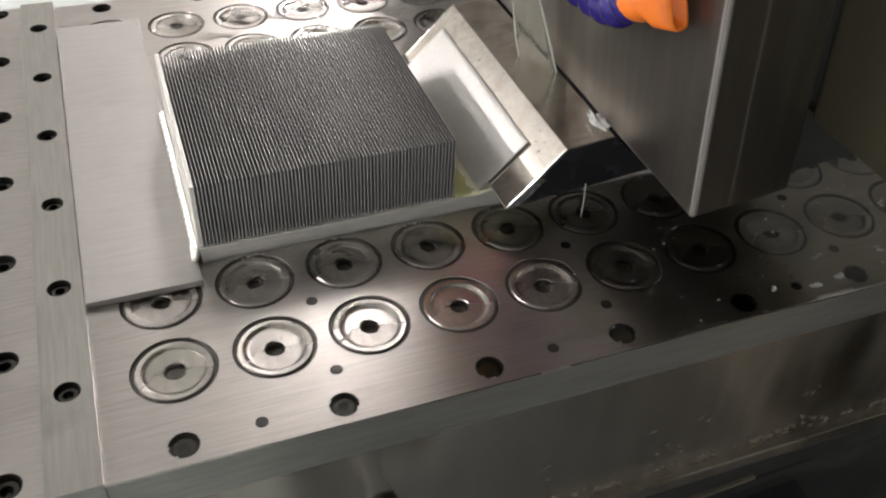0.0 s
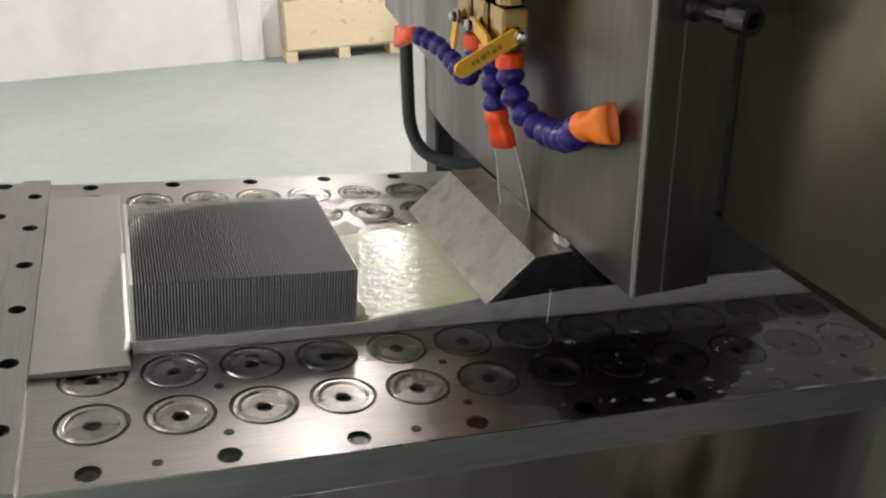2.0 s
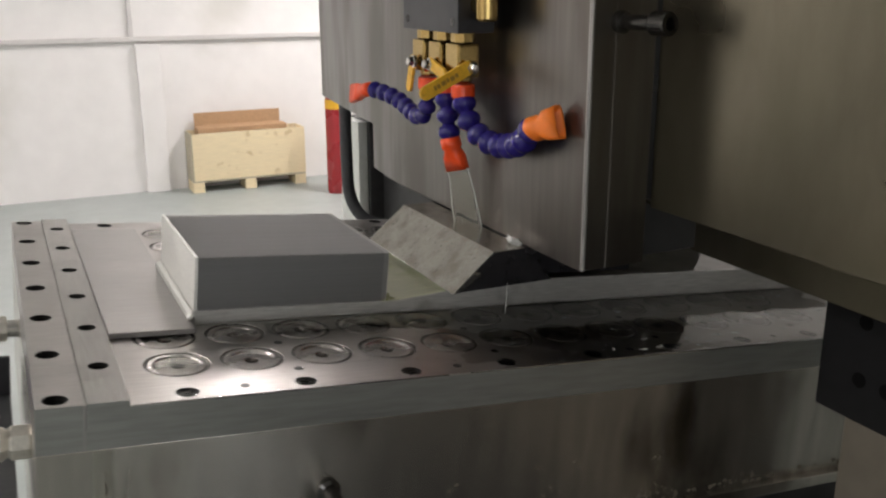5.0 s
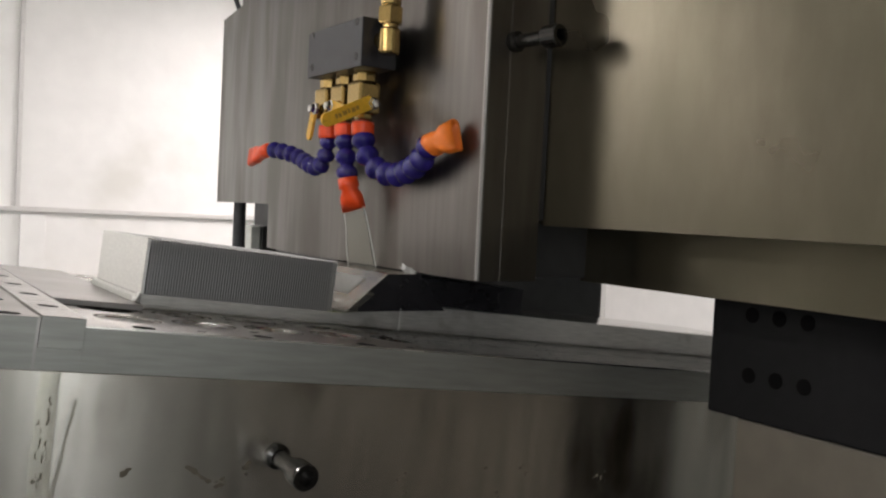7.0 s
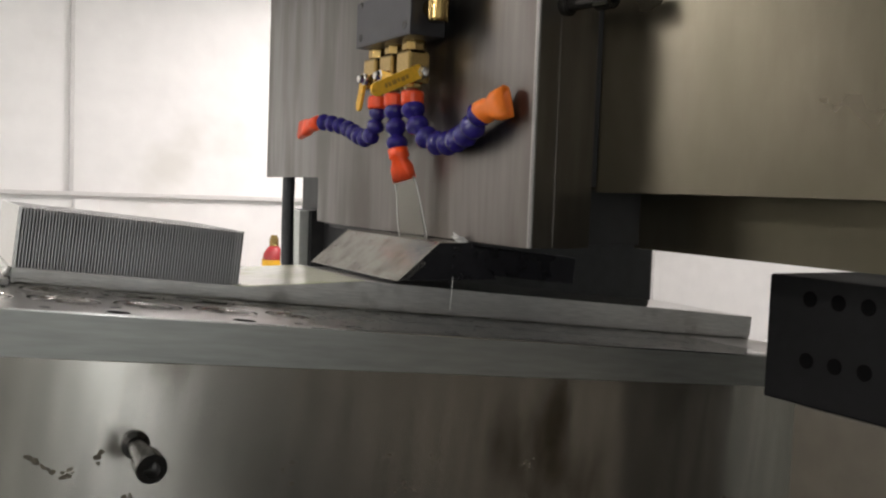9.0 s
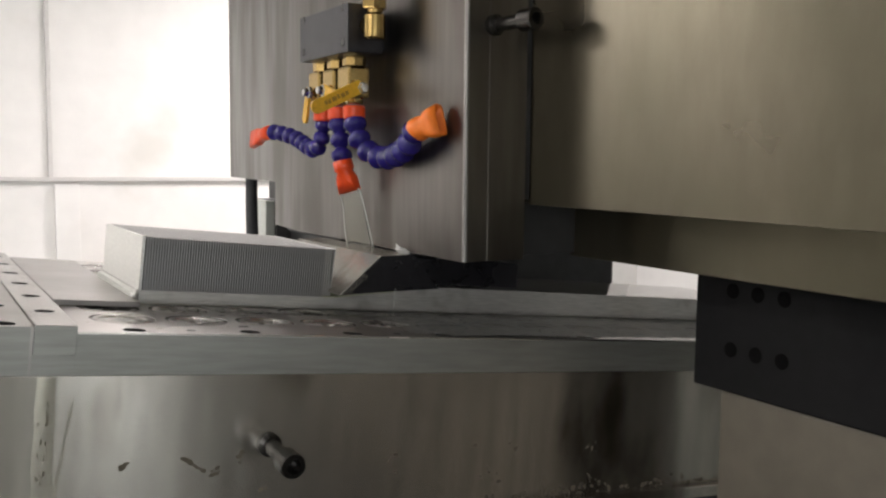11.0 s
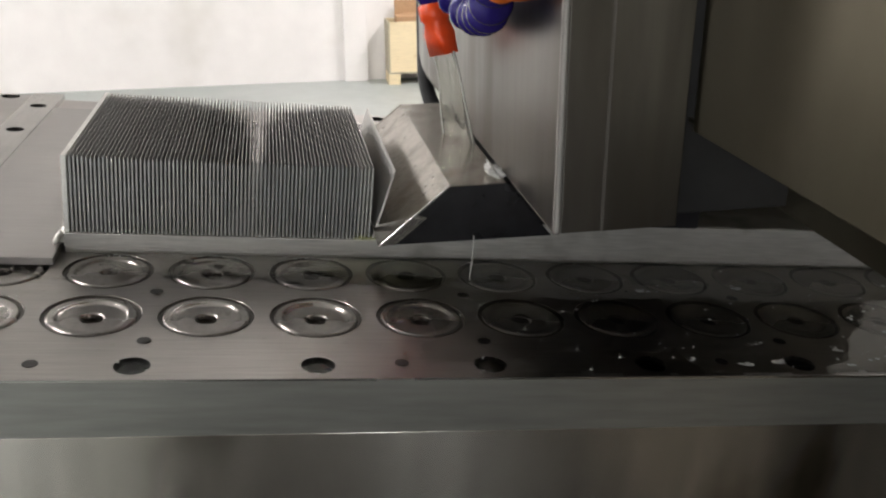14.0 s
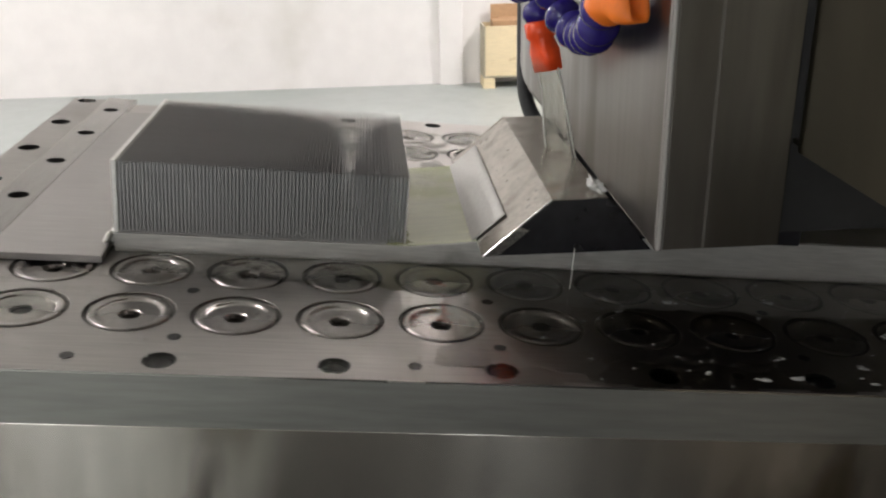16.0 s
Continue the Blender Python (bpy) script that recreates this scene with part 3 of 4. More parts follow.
def heat_sink():
    thing = empty("heat_sink")
    # billet: base under the fins, ramp where the tool cuts, uncut stock beyond
    xr = FIN0 + FINP * (FINN + 6)
    pts = [(0.0435, 0.0056), (1.168, 0.0056), (1.168, 0.0372), (0.456, 0.0372), (xr, ZB), (0.0435, ZB)]
    part("billet", prism(pts, WY0 - 0.003, WY1 + 0.003, 0.0005), SAWN_ALU, thing, "sawn aluminium billet, wet with coolant")
    part("packing", box(0.044, 1.166, WY0 - 0.0024, WY1 + 0.0024, 0.0004, 0.0055), SAWN_ALU, thing, "thin packing strip under the billet")
    # coolant on the uncut top; its dark tint stands for the head's reflection
    bm = bmesh.new()
    rows = []
    for i in range(56):
        x = 0.500 + 0.012 * i
        y0 = WY0 + 0.001 + 0.005 * noise.noise(Vector((x * 30, 4, 1)))
        y1 = WY1 - 0.001 + 0.005 * noise.noise(Vector((x * 30, 9, 1)))
        rows.append([bm.verts.new((x, y0 + (y1 - y0) * k / 10, 0.0374 + (0.0004 + 0.0002 * noise.noise(Vector((x * 60, k, 2))) if 0 < k < 10 else 0))) for k in range(11)])
    for a, b in zip(rows, rows[1:]):
        for k in range(10):
            bm.faces.new((a[k], b[k], b[k + 1], a[k + 1]))
    tagged(link("shade_film", bm, SHADE_TINTED, thing, smooth=True, sheet_up=True), "coolant on the uncut billet, tinted dark for the head's reflection", kind="stuff")
    # thin film of coolant on the ramp
    pts = [(xr - 0.02, ZB + 0.0003), (xr, ZB + 0.0012), (0.455, 0.0377), (0.456, 0.0368), (xr, ZB - 0.0004), (xr - 0.02, ZB - 0.0004)]
    part("cut_face", prism(pts, WY0 - 0.0015, WY1 + 0.0015), RAMP_ALU, thing, "freshly cut ramp under pale green coolant")
    # thicker first fin and the burr at its foot
    part("end_fin", box(0.0435, 0.0475, WY0, WY1, ZB - 0.0005, ZT, 0.0003), END_ALU, thing, "thick end fin, whitened for the light on it")
    bm = prism([(0.0372, 0.0075), (0.0432, 0.0075), (0.0432, 0.0150), (0.0415, 0.0162), (0.0378, 0.0135)], WY0 + 0.001, WY0 + 0.232, 0.0003)
    for k in range(46):
        y = WY0 + 0.003 + k * 0.005
        box(0.0366, 0.0385, y, y + 0.0030, 0.0076, 0.0128 + 0.0012 * (k % 2), 0, bm)
    part("burr", bm, END_ALU, thing, "crumpled burr along the foot of the fins")
    curl = [(0.0385, WY0 + 0.010, 0.0125), (0.0380, WY0 + 0.002, 0.0110), (0.0376, WY0 - 0.005, 0.0105), (0.0390, WY0 - 0.0075, 0.0135), (0.0408, WY0 - 0.004, 0.0165), (0.0402, WY0 + 0.001, 0.0150)]
    part("burr_curl", tube(curl, 0.0026, 10), END_ALU, thing, "bright curled end of the burr", True)
    me, bright = fin_mesh(FIN_ALU), fin_mesh(LIT_FIN_ALU)
    for k in range(FINN):
        share("fin", me, thing, pose(FIN0 + FINP * k + random.uniform(-1, 1) * 0.00007, 0, ZB, 0, random.uniform(-0.12, 0.12), 0))
    fresh = [share("fresh_fin", bright, thing, pose(FIN0 + FINP * (FINN + k), 0, ZB)) for k in range(6)]
    tagged(thing, "skived aluminium heat sink with tall thin fins, half cut", "heat sink")
    return thing, fresh


# ---- the tool head ----
HX, HY, HZ = 0.4252, 0.0284, 0.0503


def N(x, y, z):
    """A point given in the sloping frame of the table, in the level frame of the head."""
    return TILT @ Vector((x, y, z))


def tool_head():
    head = empty("tool_head")
    top = 1.45
    fold = lambda y: HX + 0.063 * ((y - 0.622) + math.sqrt((y - 0.622) ** 2 + 0.0018))
    bm = bmesh.new()
    cols = [(HY, HZ, top), (0.56, HZ, top), (0.59, HZ, top), (0.62, HZ, top), (0.65, HZ, top), (0.69, HZ, top), (0.745, HZ, top), (0.745, 0.132, top), (0.82, 0.132, top), (0.82, 0.132, 0.58), (1.03, 0.132, 0.58), (1.03, 0.132, 0.552), (1.215, 0.132, 0.552)]
    for dx in (0.0, 0.004):
        last = None
        for y, lo, hi in cols:
            now = (bm.verts.new((fold(y) + dx, y, lo)), bm.verts.new((fold(y) + dx, y, hi)), y)
            if last and y - last[2] > 1e-6:
                bm.faces.new((last[0], now[0], now[1], last[1]))
            last = now
    box(HX, HX + 0.004, HY, 0.59, HZ - 0.0004, HZ, 0, bm)
    part("side_plate", bm, SHEET, head, "brushed sheet steel side of the tool head, streaked", True)
    # lighter metal than the sheet, so the corner's highlight is in its colour
    part("corner_edge", rod((HX + 0.0028, HY + 0.0024, HZ), (HX + 0.0028, HY + 0.0024, top), 0.0032, 16), PLATE_ALU, head, "bent corner of the sheet, paler to hold its highlight")
    part("front_plate", box(HX + 0.005, 0.4599, HY, HY + 0.004, HZ, top, 0.0006), SHEET, head, "brushed sheet steel front of the tool head")
    part("front_fold", box(0.4600, 0.5160, HY - 0.0006, HY + 0.004, HZ, top, 0.0008, seg=2), SHEET, head, "folded sheet beside the front plate")
    part("lower_block", box(0.510, 0.655, HY + 0.012, HY + 0.30, HZ + 0.004, 0.26, 0.002), DARK_BASE, head)
    part("ram_body", box(HX + 0.03, 0.92, 0.47, 0.72, 0.04, top, 0.004), DARK_BASE, head, "dark body of the ram")
    part("cover_panel", box(0.5205, 0.5245, -1.6, HY - 0.003, 0.1207, top, 0.0008), PANEL, head, "grey-green hammered sheet cover")
    part("cover_lip", box(0.5237, 0.6075, -1.6, HY + 0.2, 0.1235, 0.127), PANEL, head)
    part("cover_apron", box(0.608, 0.612, -1.6, HY + 0.02, 0.0496, 0.127, 0.0008), PANEL, head, "lower apron of the cover")
    # cutting tool: wedge with polished 45 degree face, square to the table
    sec = [(0.3125, 0.0312), (0.3675, 0.0862), (0.415, 0.0905), (0.459, 0.046)]
    tool = part("cutting_tool", prism(sec, 0.1535, 0.446, 0.0006), TOOL_STEEL, head, "wide polished steel skiving blade, wet")
    tool.matrix_basis = TILT
    sec2 = [(0.3150, 0.0325), (0.3678, 0.0853), (0.4152, 0.0906), (0.4596, 0.0458)]
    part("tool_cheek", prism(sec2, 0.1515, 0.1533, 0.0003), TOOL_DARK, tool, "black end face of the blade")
    band = [(0.3130, 0.0318), (0.3420, 0.0607), (0.3505, 0.0585), (0.3265, 0.0345)]
    part("ground_band", prism(band, 0.1509, 0.1514), TOOL_STEEL, tool, "bare steel band with grinding lines beside the edge")
    for k in range(4):
        d = 0.0024 * (k + 0.7)
        part("grinding_line", rod((0.3130 + 1.25 * d, 0.1507, 0.0318 + 0.22 * d), (0.3385 + d, 0.1507, 0.0572 - 0.02 * d), 0.00045, 6), TOOL_DARK, tool)
    # thin bright rods put the glint on the blade's worn edges
    for y, r in ((0.1533, 0.0006), (0.4462, 0.0005)):
        part("glint_edge", rod((0.3128, y, 0.0312), (0.3672, y, 0.0864), r, 8), CHROME, tool, "worn edge of the blade with its glint in the colour")
    part("glint_edge", rod((0.3124, 0.154, 0.0314), (0.3124, 0.446, 0.0314), 0.0005, 8), CHROME, tool)
    holder = part("tool_holder", box(0.4165, 0.60, 0.165, 0.46, 0.05, 0.0870, 0.002), TOOL_DARK, head)
    holder.matrix_basis = TILT
    part("junction_box", box(0.4535, 0.500, 0.8205, 0.862, 0.570, 0.672, 0.003), TOOL_DARK, head, "small dark junction box on the edge of the side plate")
    part("front_bend", rod((0.4600, HY + 0.0022, HZ), (0.4600, HY + 0.0022, top), 0.0025, 16), SHEET, head, "rounded bend in the front sheet")
    long_screw("locking_screw", N(0.428, HY + 0.002, 0.387), N(0.4385, -0.0465, 0.388), head)
    tagged(head, "brushed steel tool head of a skiving machine with coolant hoses", "tool head")
    return head


def segment_line(points, parent, r):
    """Jointed coolant hose: a row of ball segments."""
    path = spline(points, 30)
    out = [path[0]]
    step = r * 1.45
    last = path[0]
    for p in path[1:]:
        if (p - last).length >= step:
            out.append(p)
            last = p
    if (path[-1] - last).length > 0.35 * step:
        out.append(path[-1])
    for a, b in zip(out, out[1:]):
        d = step
        bm = lathe([(0, 0), (r * 0.55, 0), (r * 0.57, d * 0.06), (r * 0.80, d * 0.15), (r * 0.96, d * 0.31), (r * 1.03, d * 0.5), (r * 0.99, d * 0.67), (r * 0.82, d * 0.84), (r * 0.62, d * 0.95), (r * 0.56, d * 1.05), (0, d * 1.05)], 20, along(a, b))
        part("hose_segment", bm, BLUE, parent, smooth=True)
    return out


def nozzle(p, q, mat, parent, label, w, t, wide, r0):
    """A round socket at p that flattens into a slit at q, which is wide along the vector wide."""
    flat = along(p, q).to_3x3().inverted() @ Vector(wide)
    m = along(p, q) @ pose(0, 0, 0, 0, 0, math.degrees(math.atan2(flat.y, flat.x)))
    length = (Vector(q) - Vector(p)).length
    bm = bmesh.new()
    n, rings = 24, []
    for s, a, b in ((0, r0 * 0.8, r0 * 0.8), (0.03, r0, r0), (0.30, r0 * 1.02, r0 * 1.02), (0.37, r0 * 0.82, r0 * 0.82), (0.6, r0 * 0.5 + w * 0.5, r0 * 0.45 + t * 0.5), (1.0, w, t), (0.97, w * 0.88, t * 0.75), (0.7, w * 0.55, t * 0.7)):
        ring = []
        for k in range(n):
            c, d = math.cos(2 * math.pi * k / n), math.sin(2 * math.pi * k / n)
            e = 1.0 if s < 0.4 else 0.45
            ring.append(bm.verts.new((a * math.copysign(abs(c) ** e, c), b * math.copysign(abs(d) ** e, d), s * length)))
        rings.append(ring)
    for a, b in zip(rings, rings[1:]):
        for k in range(n):
            bm.faces.new((a[k], a[(k + 1) % n], b[(k + 1) % n], b[k]))
    bm.faces.new(rings[0][::-1])
    bm.faces.new(rings[-1])
    bm.transform(m)
    return part("nozzle", bm, mat, parent, label, smooth=True)


def lever(p, q, out, parent, half, print_on):
    """A flat vinyl-dipped lever from p to q that faces out, with rounded ends."""
    d = (q - p).normalized()
    side = out.cross(d).normalized()
    face = d.cross(side).normalized()
    m = Matrix((d, side, face)).transposed().to_4x4()
    m.translation = p
    length, n, ring = (q - p).length, 9, []
    for c, s0 in ((length - half, -90), (half * 0.6, 90)):
        for k in range(n):
            a = radians(s0 + 180 * k / (n - 1))
            ring.append((c + half * math.cos(a) * (1 if s0 < 0 else 0.6), half * math.sin(a)))
    bm = bmesh.new()
    lo, hi = [[bm.verts.new((x, y, z)) for x, y in ring] for z in (-0.0022, 0.0022)]
    bm.faces.new(lo[::-1])
    bm.faces.new(hi)
    for k in range(len(ring)):
        j = (k + 1) % len(ring)
        bm.faces.new((lo[k], lo[j], hi[j], hi[k]))
    bmesh.ops.bevel(bm, geom=list(bm.edges), offset=0.0009, segments=2, affect="EDGES", profile=0.6)
    bm.transform(m)
    bar = part("lever", bm, YELLOW, parent, "yellow vinyl-dipped lever")
    if print_on:
        bm = bmesh.new()
        for x, w, y in ((0.30, 0.05, 0.0), (0.37, 0.07, 0.0006), (0.47, 0.04, -0.0005), (0.53, 0.08, 0.0), (0.64, 0.05, 0.0004), (0.71, 0.04, 0.0)):
            for z in (-0.0027, 0.0023):
                box(x * length, (x + w) * length, y - half * 0.3, y + half * 0.3, z, z + 0.0004, 0, bm)
        bm.transform(m)
        part("print", bm, LEVER_PRINT, bar)
    return bar


def coolant_manifold():
    thing = empty("coolant_manifold")
    blk = part("block", box(0.358, 0.411, 0.227, 0.402, 0.322, 0.388, 0.0015), BLACK, thing, "black anodised manifold block")
    # screw holes: flat discs coloured like the shade in a hole
    for y in (0.243, 0.386):
        for z in (0.336, 0.383):
            part("screw_hole", lathe([(0.0055, 0), (0.0052, 0.0006), (0, 0.0006)], 14, along((0.358, y, z), (0.30, y, z))), HOLE, blk)
    part("bracket", box(0.410, HX - 0.0005, 0.25, 0.38, 0.33, 0.38), BLACK, thing)
    x = 0.388
    part("elbow", rod((x, 0.2275, 0.358), (x, 0.205, 0.358), 0.013, 20), BRASS, thing, "brass elbow fitting")
    part("inlet", lathe([(0, 0), (0.0125, 0), (0.0145, 0.003), (0.0145, 0.032), (0.011, 0.035), (0.011, 0.044)], 24, pose(x, 0.205, 0.338)), BRASS, thing)
    part("hex_nut", lathe([(0, 0), (0.0165, 0), (0.0178, 0.002), (0.0178, 0.020), (0.0165, 0.022), (0, 0.022)], 6, pose(x, 0.205, 0.378)), BRASS, thing, "brass hex nut")
    part("ferrule", lathe([(0, 0), (0.012, 0), (0.014, 0.004), (0.014, 0.048), (0.013, 0.051), (0, 0.051)], 20, pose(x, 0.205, 0.400)), BRASS, thing, "brass hose ferrule")
    part("supply_hose", tube([(x, 0.205, 0.448), (x - 0.002, 0.205, 0.52), (x + 0.002, 0.21, 0.66), (x + 0.006, 0.22, 0.9), (x + 0.01, 0.25, 1.3)], 0.0115, 14), RUBBER, thing, "black rubber supply hose", True)
    vx, ys = 0.390, (0.385, 0.330, 0.275)
    for i, y in enumerate(ys):
        v = part("valve_body", lathe([(0, 0), (0.0115, 0), (0.0130, 0.003), (0.0130, 0.010), (0.0115, 0.012), (0.0115, 0.052), (0.0165, 0.054), (0.0165, 0.0695), (0, 0.0695)], 8, pose(vx, y, 0.2545, 0, 0, 22.5)), BRASS, thing, "small brass ball valve")
        part("valve_cube", box(vx - 0.0175, vx + 0.0150, y - 0.0205, y + 0.0205, 0.262, 0.307, 0.004), BRASS, v)
        out = Vector((0, -1, 0)) if i == 2 else Vector((-1, 0, 0))
        foot = Vector((vx, y, 0.276)) + out * (0.0198 if i == 2 else 0.0165)
        part("valve_stem", rod(foot, foot + out * 0.008, 0.0045, 12), BRASS, v)
        part("valve_nut", lathe([(0, 0), (0.0088, 0), (0.0096, 0.001), (0.0096, 0.005), (0.0072, 0.0062), (0.0068, 0.011), (0.0055, 0.013), (0, 0.0135)], 6, along(foot + out * 0.0045, foot + out * 0.1)), CHROME, v, "chromed stem nut")
        part("collar", lathe([(0, 0), (0.0148, 0), (0.0162, 0.003), (0.0162, 0.016), (0.0148, 0.0185), (0, 0.0185)], 20, pose(vx, y, 0.234)), RED, thing, "red-orange hose collar")
        # flat dipped lever, from its stem outwards and down
        ends = ((Vector((0.3665, 0.386, 0.284)), Vector((0.3675, 0.408, 0.231))), (Vector((0.3665, 0.336, 0.279)), Vector((0.3660, 0.278, 0.264))), (Vector((0.390, 0.2475, 0.2795)), Vector((0.312, 0.2435, 0.243))))[i]
        lever(ends[0], ends[1], out, v, 0.0095 if i == 2 else 0.0078, i == 2)
    blob = [(0.390, 0.385, 0.238), (0.3885, 0.387, 0.210), (0.387, 0.406, 0.191), (0.386, 0.438, 0.194), (0.384, 0.473, 0.206), (0.375, 0.507, 0.2155), (0.362, 0.545, 0.2205)]
    segment_line(blob, thing, 0.0136)
    nozzle((0.3615, 0.547, 0.2205), (0.349, 0.599, 0.208), RED, thing, "red-orange flared nozzle", 0.016, 0.006, (0.2, 0.3, 1), 0.0115)
    segment_line([(0.390, 0.330, 0.238), (0.388, 0.322, 0.212), (0.388, 0.314, 0.188), (0.388, 0.3125, 0.173)], thing, 0.0158)
    nozzle((0.388, 0.3125, 0.175), (0.3968, 0.304, 0.1285), RED, thing, "red flared nozzle pouring coolant", 0.0195, 0.008, (0.011, -0.038, 0.012), 0.0145)
    segment_line([(0.390, 0.275, 0.238), (0.3895, 0.266, 0.214), (0.394, 0.250, 0.192), (0.402, 0.228, 0.180), (0.405, 0.200, 0.178), (0.4045, 0.170, 0.183), (0.402, 0.140, 0.190), (0.399, 0.118, 0.202), (0.3975, 0.106, 0.213)], thing, 0.0166)
    nozzle((0.3970, 0.108, 0.2125), (0.4125, 0.066, 0.2270), ORANGE, thing, "orange flared nozzle", 0.0205, 0.0085, (0.003, -0.016, -0.032), 0.0155)
    tagged(thing, "coolant manifold with brass valves and jointed blue hoses", "coolant manifold")
    return thing


def coolant_jet():
    """The fan of coolant between the nozzle and the blade: a thin film with thicker rims."""
    thing = empty("coolant_jet")
    bm = bmesh.new()
    n = 12
    left = spline(((0.3905, 0.3215, 0.1225), (0.3965, 0.3245, 0.090), (0.3995, 0.317, 0.046)), 6)
    right = spline(((0.4015, 0.2865, 0.1345), (0.4110, 0.2775, 0.098), (0.4185, 0.272, 0.049)), 6)
    rows = [[(a.lerp(b, k / 8) + Vector((0.0012 * math.sin(7 * k / 4 + 0.5 * i), 0, 0)), k) for k in range(9)] for i, (a, b) in enumerate(zip(left, right))]
    front = [[bm.verts.new(p + Vector((-0.0005, 0, 0))) for p, u in r] for r in rows]
    back = [[bm.verts.new(p + Vector((0.0005, 0, 0))) for p, u in r] for r in rows]
    for i in range(n):
        for k in range(8):
            bm.faces.new((front[i][k], front[i][k + 1], front[i + 1][k + 1], front[i + 1][k]))
            bm.faces.new((back[i][k + 1], back[i][k], back[i + 1][k], back[i + 1][k + 1]))
        bm.faces.new((front[i][0], front[i + 1][0], back[i + 1][0], back[i][0]))
        bm.faces.new((front[i + 1][8], front[i][8], back[i][8], back[i + 1][8]))
    part("film", bm, FAN, thing, "milky film of falling coolant", True)
    for k in (0, 8):
        part("rim", tube([rows[i][k][0] for i in (0, 3, 6, 9, 12)], 0.0011, 8), MILKY, thing, "", True)
    for x, r in ((0.392, 0.0006),):
        part("drip", tube([N(x, 0.1515, 0.0435), N(x + 0.0005, 0.1508, 0.022), N(x, 0.150, 0.0012)], r, 8), MILKY, thing, "thin thread of coolant running off the blade", True)
    tagged(thing, "fan of clear coolant falling from the nozzle", "coolant")
    return thing


# ---- machine bed and what stands round it ----
def machine_base():
    base = empty("machine_base")
    part("bed", box(-0.35, 1.55, 0.05, 0.66, FLOOR_Z, -0.48, 0.01), DARK_BASE, base)
    # tray added and carried far forward to darken reflections in the table front
    part("shade_tray", box(0.06, 0.66, -1.50, 0.04, -0.50, -0.49, 0.002), DARK_BASE, base, "black tray added in front to darken the table's reflections")
    part("shade_tray_rim", box(0.06, 0.66, -1.51, -1.50, -0.50, -0.44, 0.002), DARK_BASE, base)
    part("shade_tray_rim", box(0.05, 0.06, -1.51, 0.04, -0.50, -0.44, 0.002), DARK_BASE, base)
    part("guide_rail", box(0.42, 0.56, 0.008, 0.02, -0.387, -0.382, 0.001), TAN, base, "pale edge of a guide rail")
    part("column", box(0.64, 1.335, 0.80, 1.35, FLOOR_Z, 1.45, 0.01), DARK_BASE, base)
    part("black_rail", box(0.665, 0.90, -1.6, -0.128, -0.101, 0.045, 0.003), RAIL_BLACK, base, "black steel rail with two rows of holes")
    for z in (0.021, -0.049):
        for i in range(3):
            y = -0.1855 - 0.0368 * i
            part("rail_hole", lathe([(0.0092, 0), (0.009, 0.0006), (0, 0.0006)], 20, along((0.665, y, z), (0.5, y, z))), HOLE_SHADE, base)
    part("side_housing", box(0.672, 0.90, -1.6, -0.166, FLOOR_Z, -0.102, 0.004), TAN, base, "beige painted side housing")
    tagged(base, "dark machine bed and column of the skiving machine", "machine base", kind="structure")


def rear_fittings():
    hose = link("hanging_hose", tube([(0.505, 1.06, 0.34), (0.499, 1.058, 0.15), (0.498, 1.055, 0.02), (0.500, 1.045, -0.07), (0.525, 1.02, -0.12), (0.58, 0.98, -0.135), (0.645, 0.95, -0.135)], 0.0135, 14), RUBBER, smooth=True)
    tagged(hose, "black rubber hose hanging behind the tool head", "hose")
    b = empty("cabinet_box")
    part("body", box(0.580, 0.604, 1.20, 1.33, -0.40, 0.068, 0.003), LIGHT_BOX, b)
    part("side", box(0.605, 0.640, 1.19, 1.33, -0.40, 0.069, 0.002), DARK_BASE, b)
    part("arm", box(0.640, 0.76, 1.22, 1.26, -0.03, -0.005, 0.002), DARK_BASE, b)
    part("stand", box(0.58, 0.635, 1.21, 1.32, FLOOR_Z, -0.40), DARK_BASE, b)
    tagged(b, "narrow light grey machine box with a dark side", "machine box")
    e = empty("fire_extinguisher", pose(1.93, 5.25, FLOOR_Z) @ Matrix.Diagonal((1, 1, 1.06, 1)))
    part("cylinder", lathe([(0, 0), (0.075, 0), (0.08, 0.01), (0.08, 0.60), (0.07, 0.66), (0.05, 0.69), (0.03, 0.71), (0, 0.71)], 24), EXT_RED, e, smooth=True)
    part("valve_head", lathe([(0.032, 0.71), (0.032, 0.75), (0.02, 0.78), (0, 0.78)], 16), BRASS, e)
    part("band", lathe([(0.0815, 0.56), (0.0815, 0.62)], 24), YELLOW, e)
    tagged(e, "red fire extinguisher with a brass head on the floor", "fire extinguisher")
    cab = link("thin_cable", tube([(0.500, 1.10, 0.545), (0.478, 1.10, 0.600), (0.469, 1.10, 0.643), (0.481, 1.10, 0.686), (0.505, 1.05, 0.712), (0.512, 0.95, 0.712), (0.490, 0.86, 0.690), (0.478, 0.842, 0.672)], 0.0055, 10), RUBBER, smooth=True)
    tagged(cab, "thin grey cable looping over the head", "cable")
    return cab


